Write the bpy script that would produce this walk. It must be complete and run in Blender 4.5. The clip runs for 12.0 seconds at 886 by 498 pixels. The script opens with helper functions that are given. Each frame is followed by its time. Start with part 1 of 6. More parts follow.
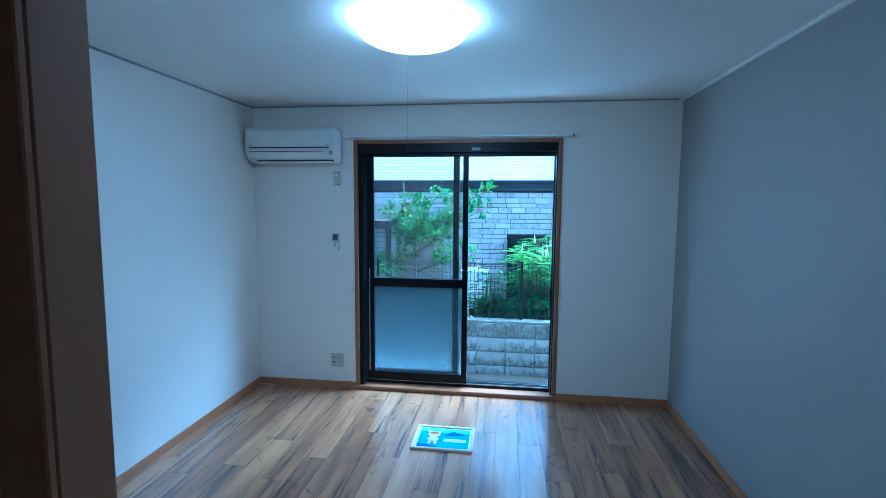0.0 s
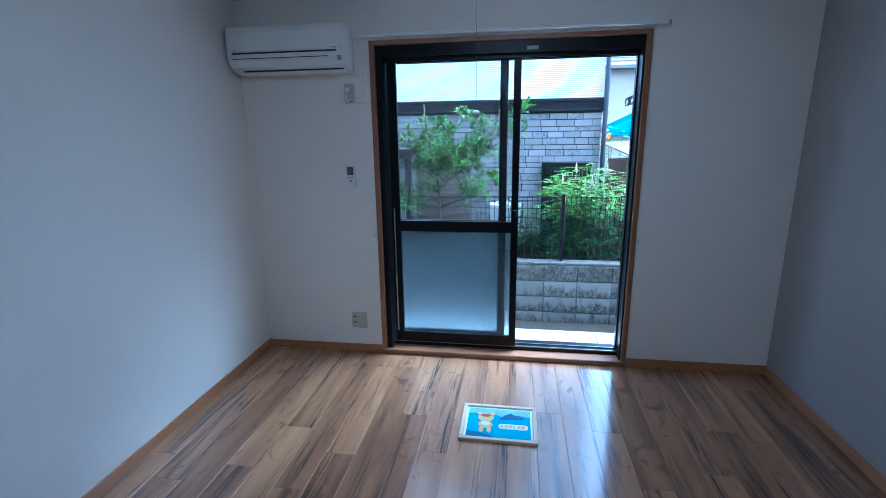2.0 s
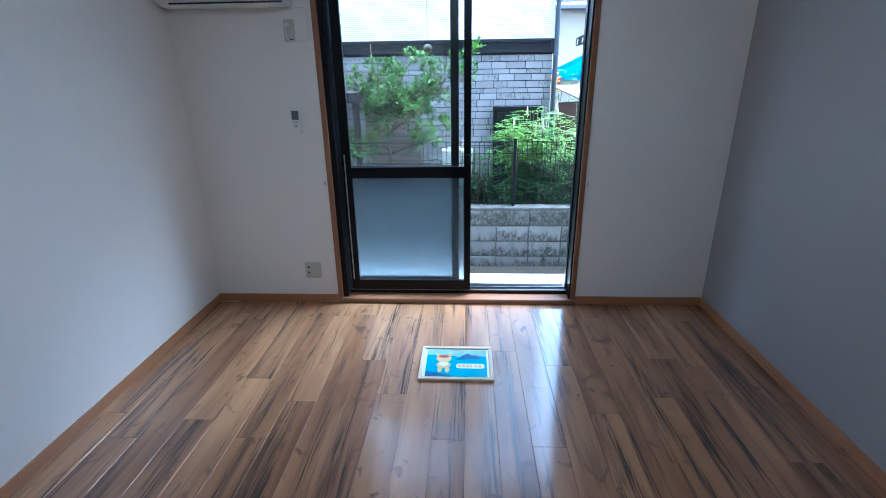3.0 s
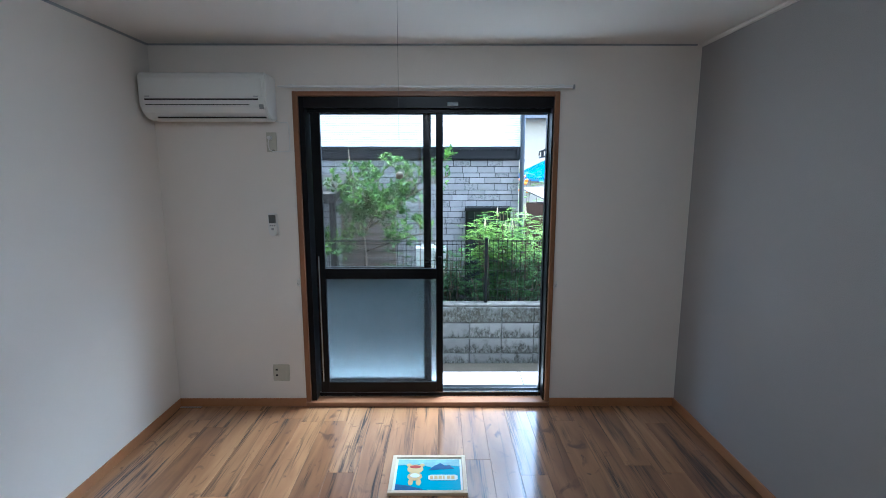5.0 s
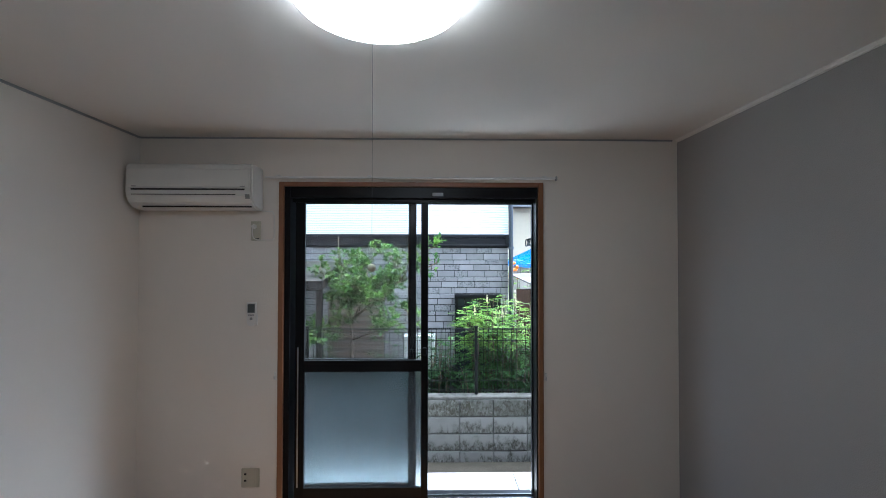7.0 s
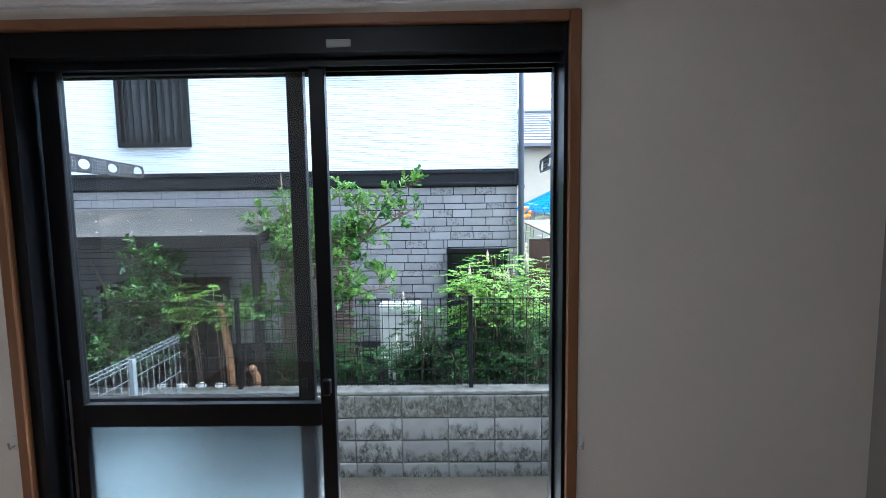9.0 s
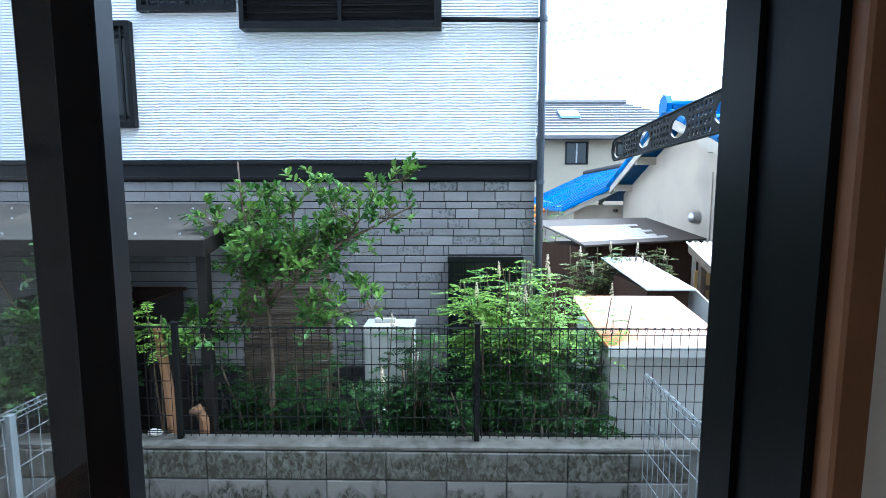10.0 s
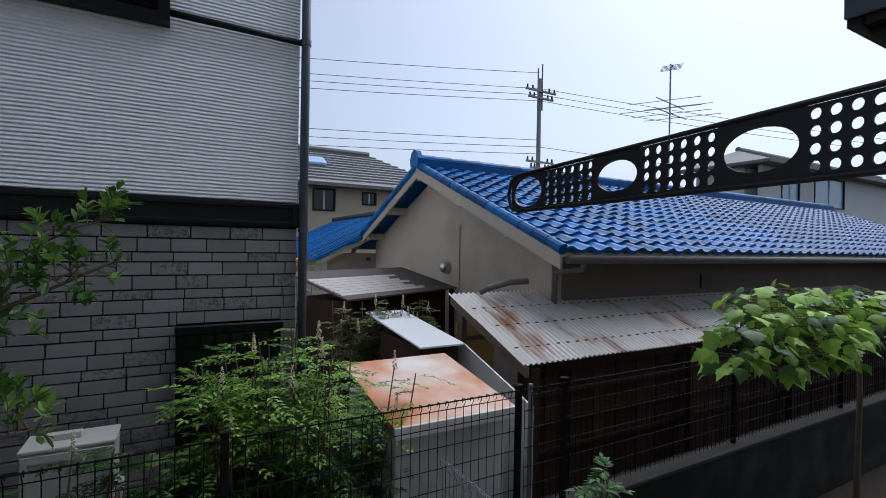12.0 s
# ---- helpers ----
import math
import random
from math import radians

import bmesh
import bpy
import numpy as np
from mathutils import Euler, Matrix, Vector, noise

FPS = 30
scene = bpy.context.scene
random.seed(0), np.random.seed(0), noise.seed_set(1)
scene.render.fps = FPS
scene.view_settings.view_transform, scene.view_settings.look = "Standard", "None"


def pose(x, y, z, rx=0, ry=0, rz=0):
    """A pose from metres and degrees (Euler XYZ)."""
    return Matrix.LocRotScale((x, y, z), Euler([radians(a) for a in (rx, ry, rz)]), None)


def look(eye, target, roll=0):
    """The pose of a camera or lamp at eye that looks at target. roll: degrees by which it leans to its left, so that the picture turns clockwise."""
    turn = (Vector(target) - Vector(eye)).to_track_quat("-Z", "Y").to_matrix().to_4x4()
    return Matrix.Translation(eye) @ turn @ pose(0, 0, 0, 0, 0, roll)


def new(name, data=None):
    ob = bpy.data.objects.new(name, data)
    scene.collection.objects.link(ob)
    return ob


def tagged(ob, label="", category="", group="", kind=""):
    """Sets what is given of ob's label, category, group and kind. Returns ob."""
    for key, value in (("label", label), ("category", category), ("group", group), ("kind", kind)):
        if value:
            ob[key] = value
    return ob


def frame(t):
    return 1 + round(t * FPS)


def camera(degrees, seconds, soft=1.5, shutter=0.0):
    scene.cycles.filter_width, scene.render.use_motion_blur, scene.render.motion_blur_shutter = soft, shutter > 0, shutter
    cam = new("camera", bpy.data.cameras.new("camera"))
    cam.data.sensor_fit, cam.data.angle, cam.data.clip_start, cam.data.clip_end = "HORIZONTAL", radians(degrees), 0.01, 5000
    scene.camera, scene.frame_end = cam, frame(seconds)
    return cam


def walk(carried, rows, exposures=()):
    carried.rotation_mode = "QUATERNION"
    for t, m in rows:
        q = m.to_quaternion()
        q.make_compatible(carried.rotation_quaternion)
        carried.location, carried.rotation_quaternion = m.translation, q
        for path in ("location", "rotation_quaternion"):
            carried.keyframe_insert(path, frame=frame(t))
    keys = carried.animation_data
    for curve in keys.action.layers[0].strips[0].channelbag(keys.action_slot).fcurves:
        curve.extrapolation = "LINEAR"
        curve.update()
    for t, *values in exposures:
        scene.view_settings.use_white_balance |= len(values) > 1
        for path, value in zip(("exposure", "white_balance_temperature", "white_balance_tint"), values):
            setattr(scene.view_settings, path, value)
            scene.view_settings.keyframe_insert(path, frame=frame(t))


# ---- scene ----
cam = camera(86.0, 12.0, soft=0.9)
PATH = [
    (0, (0.127, -0.052, 1.606), (-0.133, 1.922, 1.414), 0.4),
    (0.5, (0.065, 0.256, 1.584), (-0.457, 2.178, 1.392), -0.3),
    (1, (0.004, 0.507, 1.607), (-0.62, 2.397, 1.408), -0.3),
    (1.5, (-0.109, 0.642, 1.601), (-0.621, 2.552, 1.303), -0.6),
    (2, (-0.198, 0.718, 1.564), (-0.497, 2.636, 1.082), -0.8),
    (2.5, (-0.21, 0.72, 1.546), (-0.374, 2.604, 0.896), -0.7),
    (2.7, (-0.209, 0.723, 1.544), (-0.343, 2.596, 0.854), -0.8),
    (4.3, (-0.192, 0.73, 1.562), (-0.214, 2.609, 0.876), -0.3),
    (4.5, (-0.193, 0.724, 1.571), (-0.203, 2.633, 0.976), -0.2),
    (5, (-0.191, 0.695, 1.615), (-0.185, 2.669, 1.296), -0.0),
    (5.5, (-0.187, 0.676, 1.638), (-0.181, 2.673, 1.532), 0.3),
    (6, (-0.173, 0.667, 1.65), (-0.14, 2.666, 1.658), 0.2),
    (6.5, (-0.174, 0.667, 1.646), (-0.125, 2.665, 1.727), -0.0),
    (8.3, (0.107, 1.7, 1.583), (0.062, 3.691, 1.402), -0.3),
    (8.5, (0.143, 1.901, 1.579), (0.1, 3.891, 1.392), -0.7),
    (9, (0.185, 2.431, 1.583), (0.157, 4.422, 1.401), -0.8),
    (9.5, (0.152, 2.94, 1.607), (0.102, 4.929, 1.402), -0.5),
    (10, (0.18, 3.379, 1.629), (0.147, 5.368, 1.419), -0.0),
    (10.5, (0.143, 3.719, 1.627), (0.337, 5.705, 1.487), 1.0),
    (11, (0.117, 3.987, 1.666), (0.68, 5.904, 1.592), 1.3),
    (11.5, (0.139, 4.06, 1.671), (0.972, 5.878, 1.628), 1.2),
    (12, (0.156, 4.071, 1.673), (1.133, 5.817, 1.663), 1.0),
]
walk(cam, [(t, look(eye, target, roll)) for t, eye, target, roll in PATH], [
    (0.0, 3.64, 3270, -13), (0.2, 3.62, 3360, -14), (0.5, 3.6, 3540, -17), (1.0, 3.37, 3590, -13), (1.5, 3.25, 3640, -8), (2.0, 3.21, 3860, -2), (2.7, 3.39, 4180, 1), (4.5, 3.43, 4580, 0),
    (5.5, 3.25, 4830, 1), (6.7, 3.08, 5030, 2), (8.3, 3.1, 5080, 4), (9.0, 3.08, 4980, 2), (9.5, 2.76, 4860, 1), (10.0, 2.38, 4950, 0),
    (10.5, 1.6, 4960, 4), (11.0, 0.66, 5120, 8), (11.5, 0.2, 5480, 9), (12.0, 0.04, 5650, 10)])

# ---- world, sun, exposure ----
world = bpy.data.worlds.new("overcast_sky")
scene.world = world
world.use_nodes = True
wn = world.node_tree
wn.nodes.clear()
w_out = wn.nodes.new("ShaderNodeOutputWorld")
w_bg = wn.nodes.new("ShaderNodeBackground")
w_hsv = wn.nodes.new("ShaderNodeHueSaturation")
w_sky = wn.nodes.new("ShaderNodeTexSky")
w_sky.sky_type = "NISHITA"
w_sky.sun_disc = False
w_sky.sun_elevation, w_sky.sun_rotation = radians(60), radians(74)
w_sky.air_density, w_sky.dust_density, w_sky.ozone_density = 1.0, 4.0, 1.0
w_hsv.inputs["Saturation"].default_value = 0.50
w_bg.inputs["Strength"].default_value = 0.15
wn.links.new(w_sky.outputs[0], w_hsv.inputs["Color"])
wn.links.new(w_hsv.outputs[0], w_bg.inputs["Color"])
wn.links.new(w_bg.outputs[0], w_out.inputs["Surface"])

sun = new("sun", bpy.data.lights.new("sun", "SUN"))
sun.data.energy, sun.data.angle, sun.data.color = 1.7, radians(64), (1.0, 0.98, 0.95)
sun.matrix_world = look((5.2, 1.5, 9.6), (0, 0, 0))


# ---- building helpers ----
ORG = {}


def thing(name, loc, label="", category="", group="", kind=""):
    """An Empty at a thing's base; its parts are built in world metres."""
    ob = new(name)
    ob.empty_display_size = 0.1
    ob.location = loc
    ORG[ob.name] = Vector(loc)
    return tagged(ob, label, category, group, kind)


def mesh_from(bm, name, mat, origin=Vector((0, 0, 0)), smooth=False):
    if origin.length > 0:
        bmesh.ops.translate(bm, verts=bm.verts, vec=-origin)
    me = bpy.data.meshes.new(name)
    bm.to_mesh(me)
    bm.free()
    if smooth:
        me.polygons.foreach_set("use_smooth", [True] * len(me.polygons))
    for m in (mat if isinstance(mat, (list, tuple)) else [mat]):
        me.materials.append(m)
    return me


def part(name, bm, mat, parent, label="", smooth=False):
    org = ORG[parent.name]
    ob = new(name, mesh_from(bm, name, mat, org, smooth))
    ob.parent = parent
    ORG[ob.name] = org
    if label:
        tagged(ob, label)
    return ob


def solid(name, bm, mat, label="", category="", kind="", smooth=False, loc=(0, 0, 0)):
    """One mesh that is a thing or a piece of the setting by itself."""
    ob = new(name, mesh_from(bm, name, mat, Vector(loc), smooth))
    ob.location = loc
    ORG[ob.name] = Vector(loc)
    return tagged(ob, label, category, "", kind)


def piece(name, me, parent, loc, rot=(0, 0, 0)):
    """A repeated piece that shares its mesh with its like."""
    ob = new(name, me)
    ob.parent = parent
    ob.location = Vector(loc) - ORG[parent.name]
    ob.rotation_euler = rot
    return ob


def box(bm, x0, x1, y0, y1, z0, z1, bevel=0.0, seg=1):
    m = Matrix.LocRotScale(((x0 + x1) / 2, (y0 + y1) / 2, (z0 + z1) / 2), None, (abs(x1 - x0), abs(y1 - y0), abs(z1 - z0)))
    made = bmesh.ops.create_cube(bm, size=1.0, matrix=m)["verts"]
    if bevel:
        edges = {e for v in made for e in v.link_edges}
        bmesh.ops.bevel(bm, geom=list(edges), offset=bevel, segments=seg, affect="EDGES", profile=0.5)
    return bm


def bx(*a, **k):
    return box(bmesh.new(), *a, **k)


def rod(bm, p0, p1, r0, r1=None, seg=8, caps=True):
    p0, p1 = Vector(p0), Vector(p1)
    r1 = r0 if r1 is None else r1
    q = (p1 - p0).to_track_quat("Z", "Y")
    rings = []
    for p, r in ((p0, r0), (p1, r1)):
        rings.append([bm.verts.new(p + q @ Vector((r * math.cos(2 * math.pi * i / seg), r * math.sin(2 * math.pi * i / seg), 0))) for i in range(seg)])
    for i in range(seg):
        bm.faces.new((rings[0][i], rings[0][(i + 1) % seg], rings[1][(i + 1) % seg], rings[1][i]))
    if caps:
        bm.faces.new(rings[0][::-1])
        bm.faces.new(rings[1])
    return bm


def tube(bm, pts, r, seg=6, r_end=None):
    """One bent, tapering round bar through the points."""
    pts = [Vector(p) for p in pts]
    n = len(pts) - 1
    rings = []
    for i, p in enumerate(pts):
        rr = r + ((r_end if r_end is not None else r) - r) * i / n
        d = (pts[min(i + 1, n)] - pts[max(i - 1, 0)]).normalized()
        q = d.to_track_quat("Z", "Y") if abs(d.z) < 0.9 else d.to_track_quat("Z", "X")
        ring = [bm.verts.new(p + q @ Vector((rr * math.cos(2 * math.pi * k / seg), rr * math.sin(2 * math.pi * k / seg), 0))) for k in range(seg)]
        if rings:
            prev = rings[-1]
            s = min(range(seg), key=lambda k: (ring[k].co - p - prev[0].co + pts[i - 1]).length)
            ring = ring[s:] + ring[:s]
            for k in range(seg):
                bm.faces.new((prev[k], prev[(k + 1) % seg], ring[(k + 1) % seg], ring[k]))
        rings.append(ring)
    bm.faces.new(rings[0][::-1])
    bm.faces.new(rings[-1])
    return bm


def prism(bm, poly, axis, a, b):
    """A flat outline of (u, v) swept along an axis from a to b."""
    def at(u, v, w):
        return {"x": (w, u, v), "y": (u, w, v), "z": (u, v, w)}[axis]
    lo = [bm.verts.new(at(u, v, a)) for u, v in poly]
    hi = [bm.verts.new(at(u, v, b)) for u, v in poly]
    n = len(poly)
    fs = [bm.faces.new(lo), bm.faces.new(hi)]
    for i in range(n):
        fs.append(bm.faces.new((lo[i], lo[(i + 1) % n], hi[(i + 1) % n], hi[i])))
    bmesh.ops.recalc_face_normals(bm, faces=fs)
    return bm


def holed(bm, axis, a, b, u0, u1, v0, v1, holes):
    """A wall from a to b thick with rectangular holes (u0, u1, v0, v1)."""
    us = sorted({u0, u1, *[h[0] for h in holes], *[h[1] for h in holes]})
    vs = sorted({v0, v1, *[h[2] for h in holes], *[h[3] for h in holes]})
    def at(u, v, w):
        return {"x": (w, u, v), "y": (u, w, v), "z": (u, v, w)}[axis]
    grid = {(i, j, k): bm.verts.new(at(u, v, w)) for i, u in enumerate(us) for j, v in enumerate(vs) for k, w in enumerate((a, b))}
    def full(i, j):
        if not (0 <= i < len(us) - 1 and 0 <= j < len(vs) - 1):
            return False
        cu, cv = (us[i] + us[i + 1]) / 2, (vs[j] + vs[j + 1]) / 2
        return not any(h[0] < cu < h[1] and h[2] < cv < h[3] for h in holes)
    fs = []
    for i in range(len(us) - 1):
        for j in range(len(vs) - 1):
            if not full(i, j):
                continue
            for k in (0, 1):
                fs.append(bm.faces.new([grid[i, j, k], grid[i + 1, j, k], grid[i + 1, j + 1, k], grid[i, j + 1, k]]))
            for di, dj, e in ((-1, 0, ((i, j), (i, j + 1))), (1, 0, ((i + 1, j), (i + 1, j + 1))), (0, -1, ((i, j), (i + 1, j))), (0, 1, ((i, j + 1), (i + 1, j + 1)))):
                if not full(i + di, j + dj):
                    fs.append(bm.faces.new([grid[(*e[0], 0)], grid[(*e[1], 0)], grid[(*e[1], 1)], grid[(*e[0], 1)]]))
    bmesh.ops.delete(bm, geom=[v for v in bm.verts if not v.link_faces], context="VERTS")
    bmesh.ops.recalc_face_normals(bm, faces=bm.faces[:])
    return bm


def dome(bm, c, r, h, seg=40, rings=8, down=True):
    """A shallow dome with its rim at c, bulging down by h."""
    prev = None
    for j in range(rings + 1):
        a = j / rings * math.pi / 2
        rr, zz = r * math.cos(a), h * math.sin(a) * (-1 if down else 1)
        if j == rings:
            tip = bm.verts.new((c[0], c[1], c[2] + zz))
            for i in range(seg):
                bm.faces.new((prev[i], prev[(i + 1) % seg], tip))
        else:
            ring = [bm.verts.new((c[0] + rr * math.cos(2 * math.pi * i / seg), c[1] + rr * math.sin(2 * math.pi * i / seg), c[2] + zz)) for i in range(seg)]
            if prev:
                for i in range(seg):
                    bm.faces.new((prev[i], prev[(i + 1) % seg], ring[(i + 1) % seg], ring[i]))
            prev = ring
    bmesh.ops.recalc_face_normals(bm, faces=bm.faces[:])
    return bm


# ---- materials ----
def rgb(c):
    return (*c, 1.0) if len(c) == 3 else c


def material(name, base, rough=0.6, metal=0.0, tone=0.08, scale=6.0, stain=None, stain_scale=1.2, stain_at=(0.5, 0.7), bump=0.1, grain=60.0, stretch=(1, 1, 1), coat=0.0, random_tone=0.0, spec=0.5, space="Object"):
    """A surface with grain at two scales, stains of their own shape, fine relief and per-piece tone."""
    m = bpy.data.materials.new(name)
    m.use_nodes = True
    nt = m.node_tree
    bsdf = nt.nodes["Principled BSDF"]
    bsdf.inputs["Roughness"].default_value = rough
    bsdf.inputs["Metallic"].default_value = metal
    bsdf.inputs["Specular IOR Level"].default_value = spec
    bsdf.inputs["Coat Weight"].default_value = coat
    bsdf.inputs["Coat Roughness"].default_value = 0.12
    if space == "World":
        src = nt.nodes.new("ShaderNodeNewGeometry").outputs["Position"]
    else:
        src = nt.nodes.new("ShaderNodeTexCoord").outputs["Object"]
    mp = nt.nodes.new("ShaderNodeMapping")
    mp.inputs["Scale"].default_value = stretch
    nt.links.new(src, mp.inputs["Vector"])
    def noise_of(sc, detail=4.0):
        n = nt.nodes.new("ShaderNodeTexNoise")
        n.inputs["Scale"].default_value, n.inputs["Detail"].default_value = sc, detail
        nt.links.new(mp.outputs[0], n.inputs["Vector"])
        return n.outputs["Fac"]
    def maths(op, a, b):
        n = nt.nodes.new("ShaderNodeMath")
        n.operation = op
        for s, v in zip(n.inputs, (a, b)):
            if isinstance(v, (int, float)):
                s.default_value = v
            else:
                nt.links.new(v, s)
        return n.outputs[0]
    coarse, fine = noise_of(scale), noise_of(grain, 2.0)
    f = maths("ADD", maths("MULTIPLY", maths("SUBTRACT", coarse, 0.5), 2 * tone), maths("MULTIPLY", maths("SUBTRACT", fine, 0.5), tone))
    if random_tone:
        info = nt.nodes.new("ShaderNodeObjectInfo")
        f = maths("ADD", f, maths("MULTIPLY", maths("SUBTRACT", info.outputs["Random"], 0.5), 2 * random_tone))
    f = maths("ADD", f, 1.0)
    col = nt.nodes.new("ShaderNodeMix")
    col.data_type, col.blend_type = "RGBA", "MULTIPLY"
    col.inputs["Factor"].default_value = 1.0
    col.inputs["A"].default_value = rgb(base)
    nt.links.new(f, col.inputs["B"])
    out = col.outputs["Result"]
    if stain:
        ramp = nt.nodes.new("ShaderNodeMapRange")
        ramp.inputs["From Min"].default_value, ramp.inputs["From Max"].default_value = stain_at
        nt.links.new(noise_of(stain_scale, 8.0), ramp.inputs["Value"])
        mx = nt.nodes.new("ShaderNodeMix")
        mx.data_type = "RGBA"
        nt.links.new(ramp.outputs[0], mx.inputs["Factor"])
        nt.links.new(out, mx.inputs["A"])
        mx.inputs["B"].default_value = rgb(stain)
        out = mx.outputs["Result"]
    nt.links.new(out, bsdf.inputs["Base Color"])
    if bump:
        b = nt.nodes.new("ShaderNodeBump")
        b.inputs["Strength"].default_value, b.inputs["Distance"].default_value = bump, 0.004
        nt.links.new(maths("ADD", fine, coarse), b.inputs["Height"])
        nt.links.new(b.outputs[0], bsdf.inputs["Normal"])
    r = maths("ADD", maths("MULTIPLY", maths("SUBTRACT", coarse, 0.5), 0.25 * rough), rough)
    nt.links.new(r, bsdf.inputs["Roughness"])
    return m


def glass(name, rough=0.0, tint=(0.97, 0.99, 0.99)):
    m = bpy.data.materials.new(name)
    m.use_nodes = True
    b = m.node_tree.nodes["Principled BSDF"]
    b.inputs["Base Color"].default_value = rgb(tint)
    b.inputs["Roughness"].default_value = rough
    b.inputs["Transmission Weight"].default_value = 1.0
    b.inputs["IOR"].default_value = 1.45
    return m


def glow(name, color, strength):
    m = bpy.data.materials.new(name)
    m.use_nodes = True
    b = m.node_tree.nodes["Principled BSDF"]
    b.inputs["Base Color"].default_value = (0.9, 0.9, 0.9, 1)
    b.inputs["Emission Color"].default_value = rgb(color)
    b.inputs["Emission Strength"].default_value = strength
    return m


def plank_wood(name):
    """Acacia-like flooring: warm boards with long dark veins and knots, each board its own cut."""
    m = bpy.data.materials.new(name)
    m.use_nodes = True
    nt = m.node_tree
    bsdf = nt.nodes["Principled BSDF"]
    geo = nt.nodes.new("ShaderNodeNewGeometry")
    info = nt.nodes.new("ShaderNodeObjectInfo")
    shift = nt.nodes.new("ShaderNodeVectorMath")
    shift.operation = "SCALE"
    shift.inputs[0].default_value = (7.3, 31.7, 0)
    nt.links.new(info.outputs["Random"], shift.inputs["Scale"])
    add = nt.nodes.new("ShaderNodeVectorMath")
    nt.links.new(geo.outputs["Position"], add.inputs[0])
    nt.links.new(shift.outputs[0], add.inputs[1])
    def streak(sx, sy, detail, dist=0.0, rough=0.5):
        mp = nt.nodes.new("ShaderNodeMapping")
        mp.inputs["Scale"].default_value = (sx, sy, 1)
        nt.links.new(add.outputs[0], mp.inputs["Vector"])
        n = nt.nodes.new("ShaderNodeTexNoise")
        n.inputs["Scale"].default_value, n.inputs["Detail"].default_value = 1.0, detail
        n.inputs["Distortion"].default_value, n.inputs["Roughness"].default_value = dist, rough
        nt.links.new(mp.outputs[0], n.inputs["Vector"])
        return n.outputs["Fac"]
    tone = nt.nodes.new("ShaderNodeValToRGB")
    tone.color_ramp.elements[0].position, tone.color_ramp.elements[0].color = 0.0, (0.145, 0.060, 0.024, 1)
    tone.color_ramp.elements[1].position, tone.color_ramp.elements[1].color = 1.0, (0.55, 0.315, 0.145, 1)
    e = tone.color_ramp.elements.new(0.5)
    e.color = (0.335, 0.167, 0.073, 1)
    mixv = nt.nodes.new("ShaderNodeMath")
    mixv.operation = "MULTIPLY_ADD"
    nt.links.new(info.outputs["Random"], mixv.inputs[0])
    mixv.inputs[1].default_value = 0.5
    sub = nt.nodes.new("ShaderNodeMath")
    sub.operation = "MULTIPLY_ADD"
    nt.links.new(streak(9, 1.3, 5, 0.6), sub.inputs[0])
    sub.inputs[1].default_value, sub.inputs[2].default_value = 1.4, -0.44
    nt.links.new(sub.outputs[0], mixv.inputs[2])
    nt.links.new(mixv.outputs[0], tone.inputs["Fac"])
    vein = nt.nodes.new("ShaderNodeMapRange")
    vein.inputs["From Min"].default_value, vein.inputs["From Max"].default_value = 0.495, 0.62
    nt.links.new(streak(9, 0.45, 4, 2.0), vein.inputs["Value"])
    vein2 = nt.nodes.new("ShaderNodeMapRange")
    vein2.inputs["From Min"].default_value, vein2.inputs["From Max"].default_value = 0.38, 0.60
    nt.links.new(streak(85, 2.6, 3, 1.2), vein2.inputs["Value"])
    vv = nt.nodes.new("ShaderNodeMath")
    vv.operation = "MULTIPLY"
    nt.links.new(vein.outputs[0], vv.inputs[0])
    nt.links.new(vein2.outputs[0], vv.inputs[1])
    dark = nt.nodes.new("ShaderNodeMix")
    dark.data_type = "RGBA"
    nt.links.new(vv.outputs[0], dark.inputs["Factor"])
    nt.links.new(tone.outputs[0], dark.inputs["A"])
    dark.inputs["B"].default_value = (0.028, 0.015, 0.010, 1)
    knots = nt.nodes.new("ShaderNodeMapRange")
    knots.inputs["From Min"].default_value, knots.inputs["From Max"].default_value = 0.62, 0.74
    nt.links.new(streak(9, 6, 3, 1.5), knots.inputs["Value"])
    kn = nt.nodes.new("ShaderNodeMix")
    kn.data_type = "RGBA"
    nt.links.new(knots.outputs[0], kn.inputs["Factor"])
    nt.links.new(dark.outputs["Result"], kn.inputs["A"])
    kn.inputs["B"].default_value = (0.12, 0.055, 0.028, 1)
    nt.links.new(kn.outputs["Result"], bsdf.inputs["Base Color"])
    bsdf.inputs["Roughness"].default_value = 0.34
    bsdf.inputs["Coat Weight"].default_value = 1.0
    bsdf.inputs["Coat IOR"].default_value = 1.65
    bsdf.inputs["Coat Roughness"].default_value = 0.13
    b = nt.nodes.new("ShaderNodeBump")
    b.inputs["Strength"].default_value, b.inputs["Distance"].default_value = 0.12, 0.002
    nt.links.new(streak(90, 4, 3), b.inputs["Height"])
    nt.links.new(b.outputs[0], bsdf.inputs["Normal"])
    return m


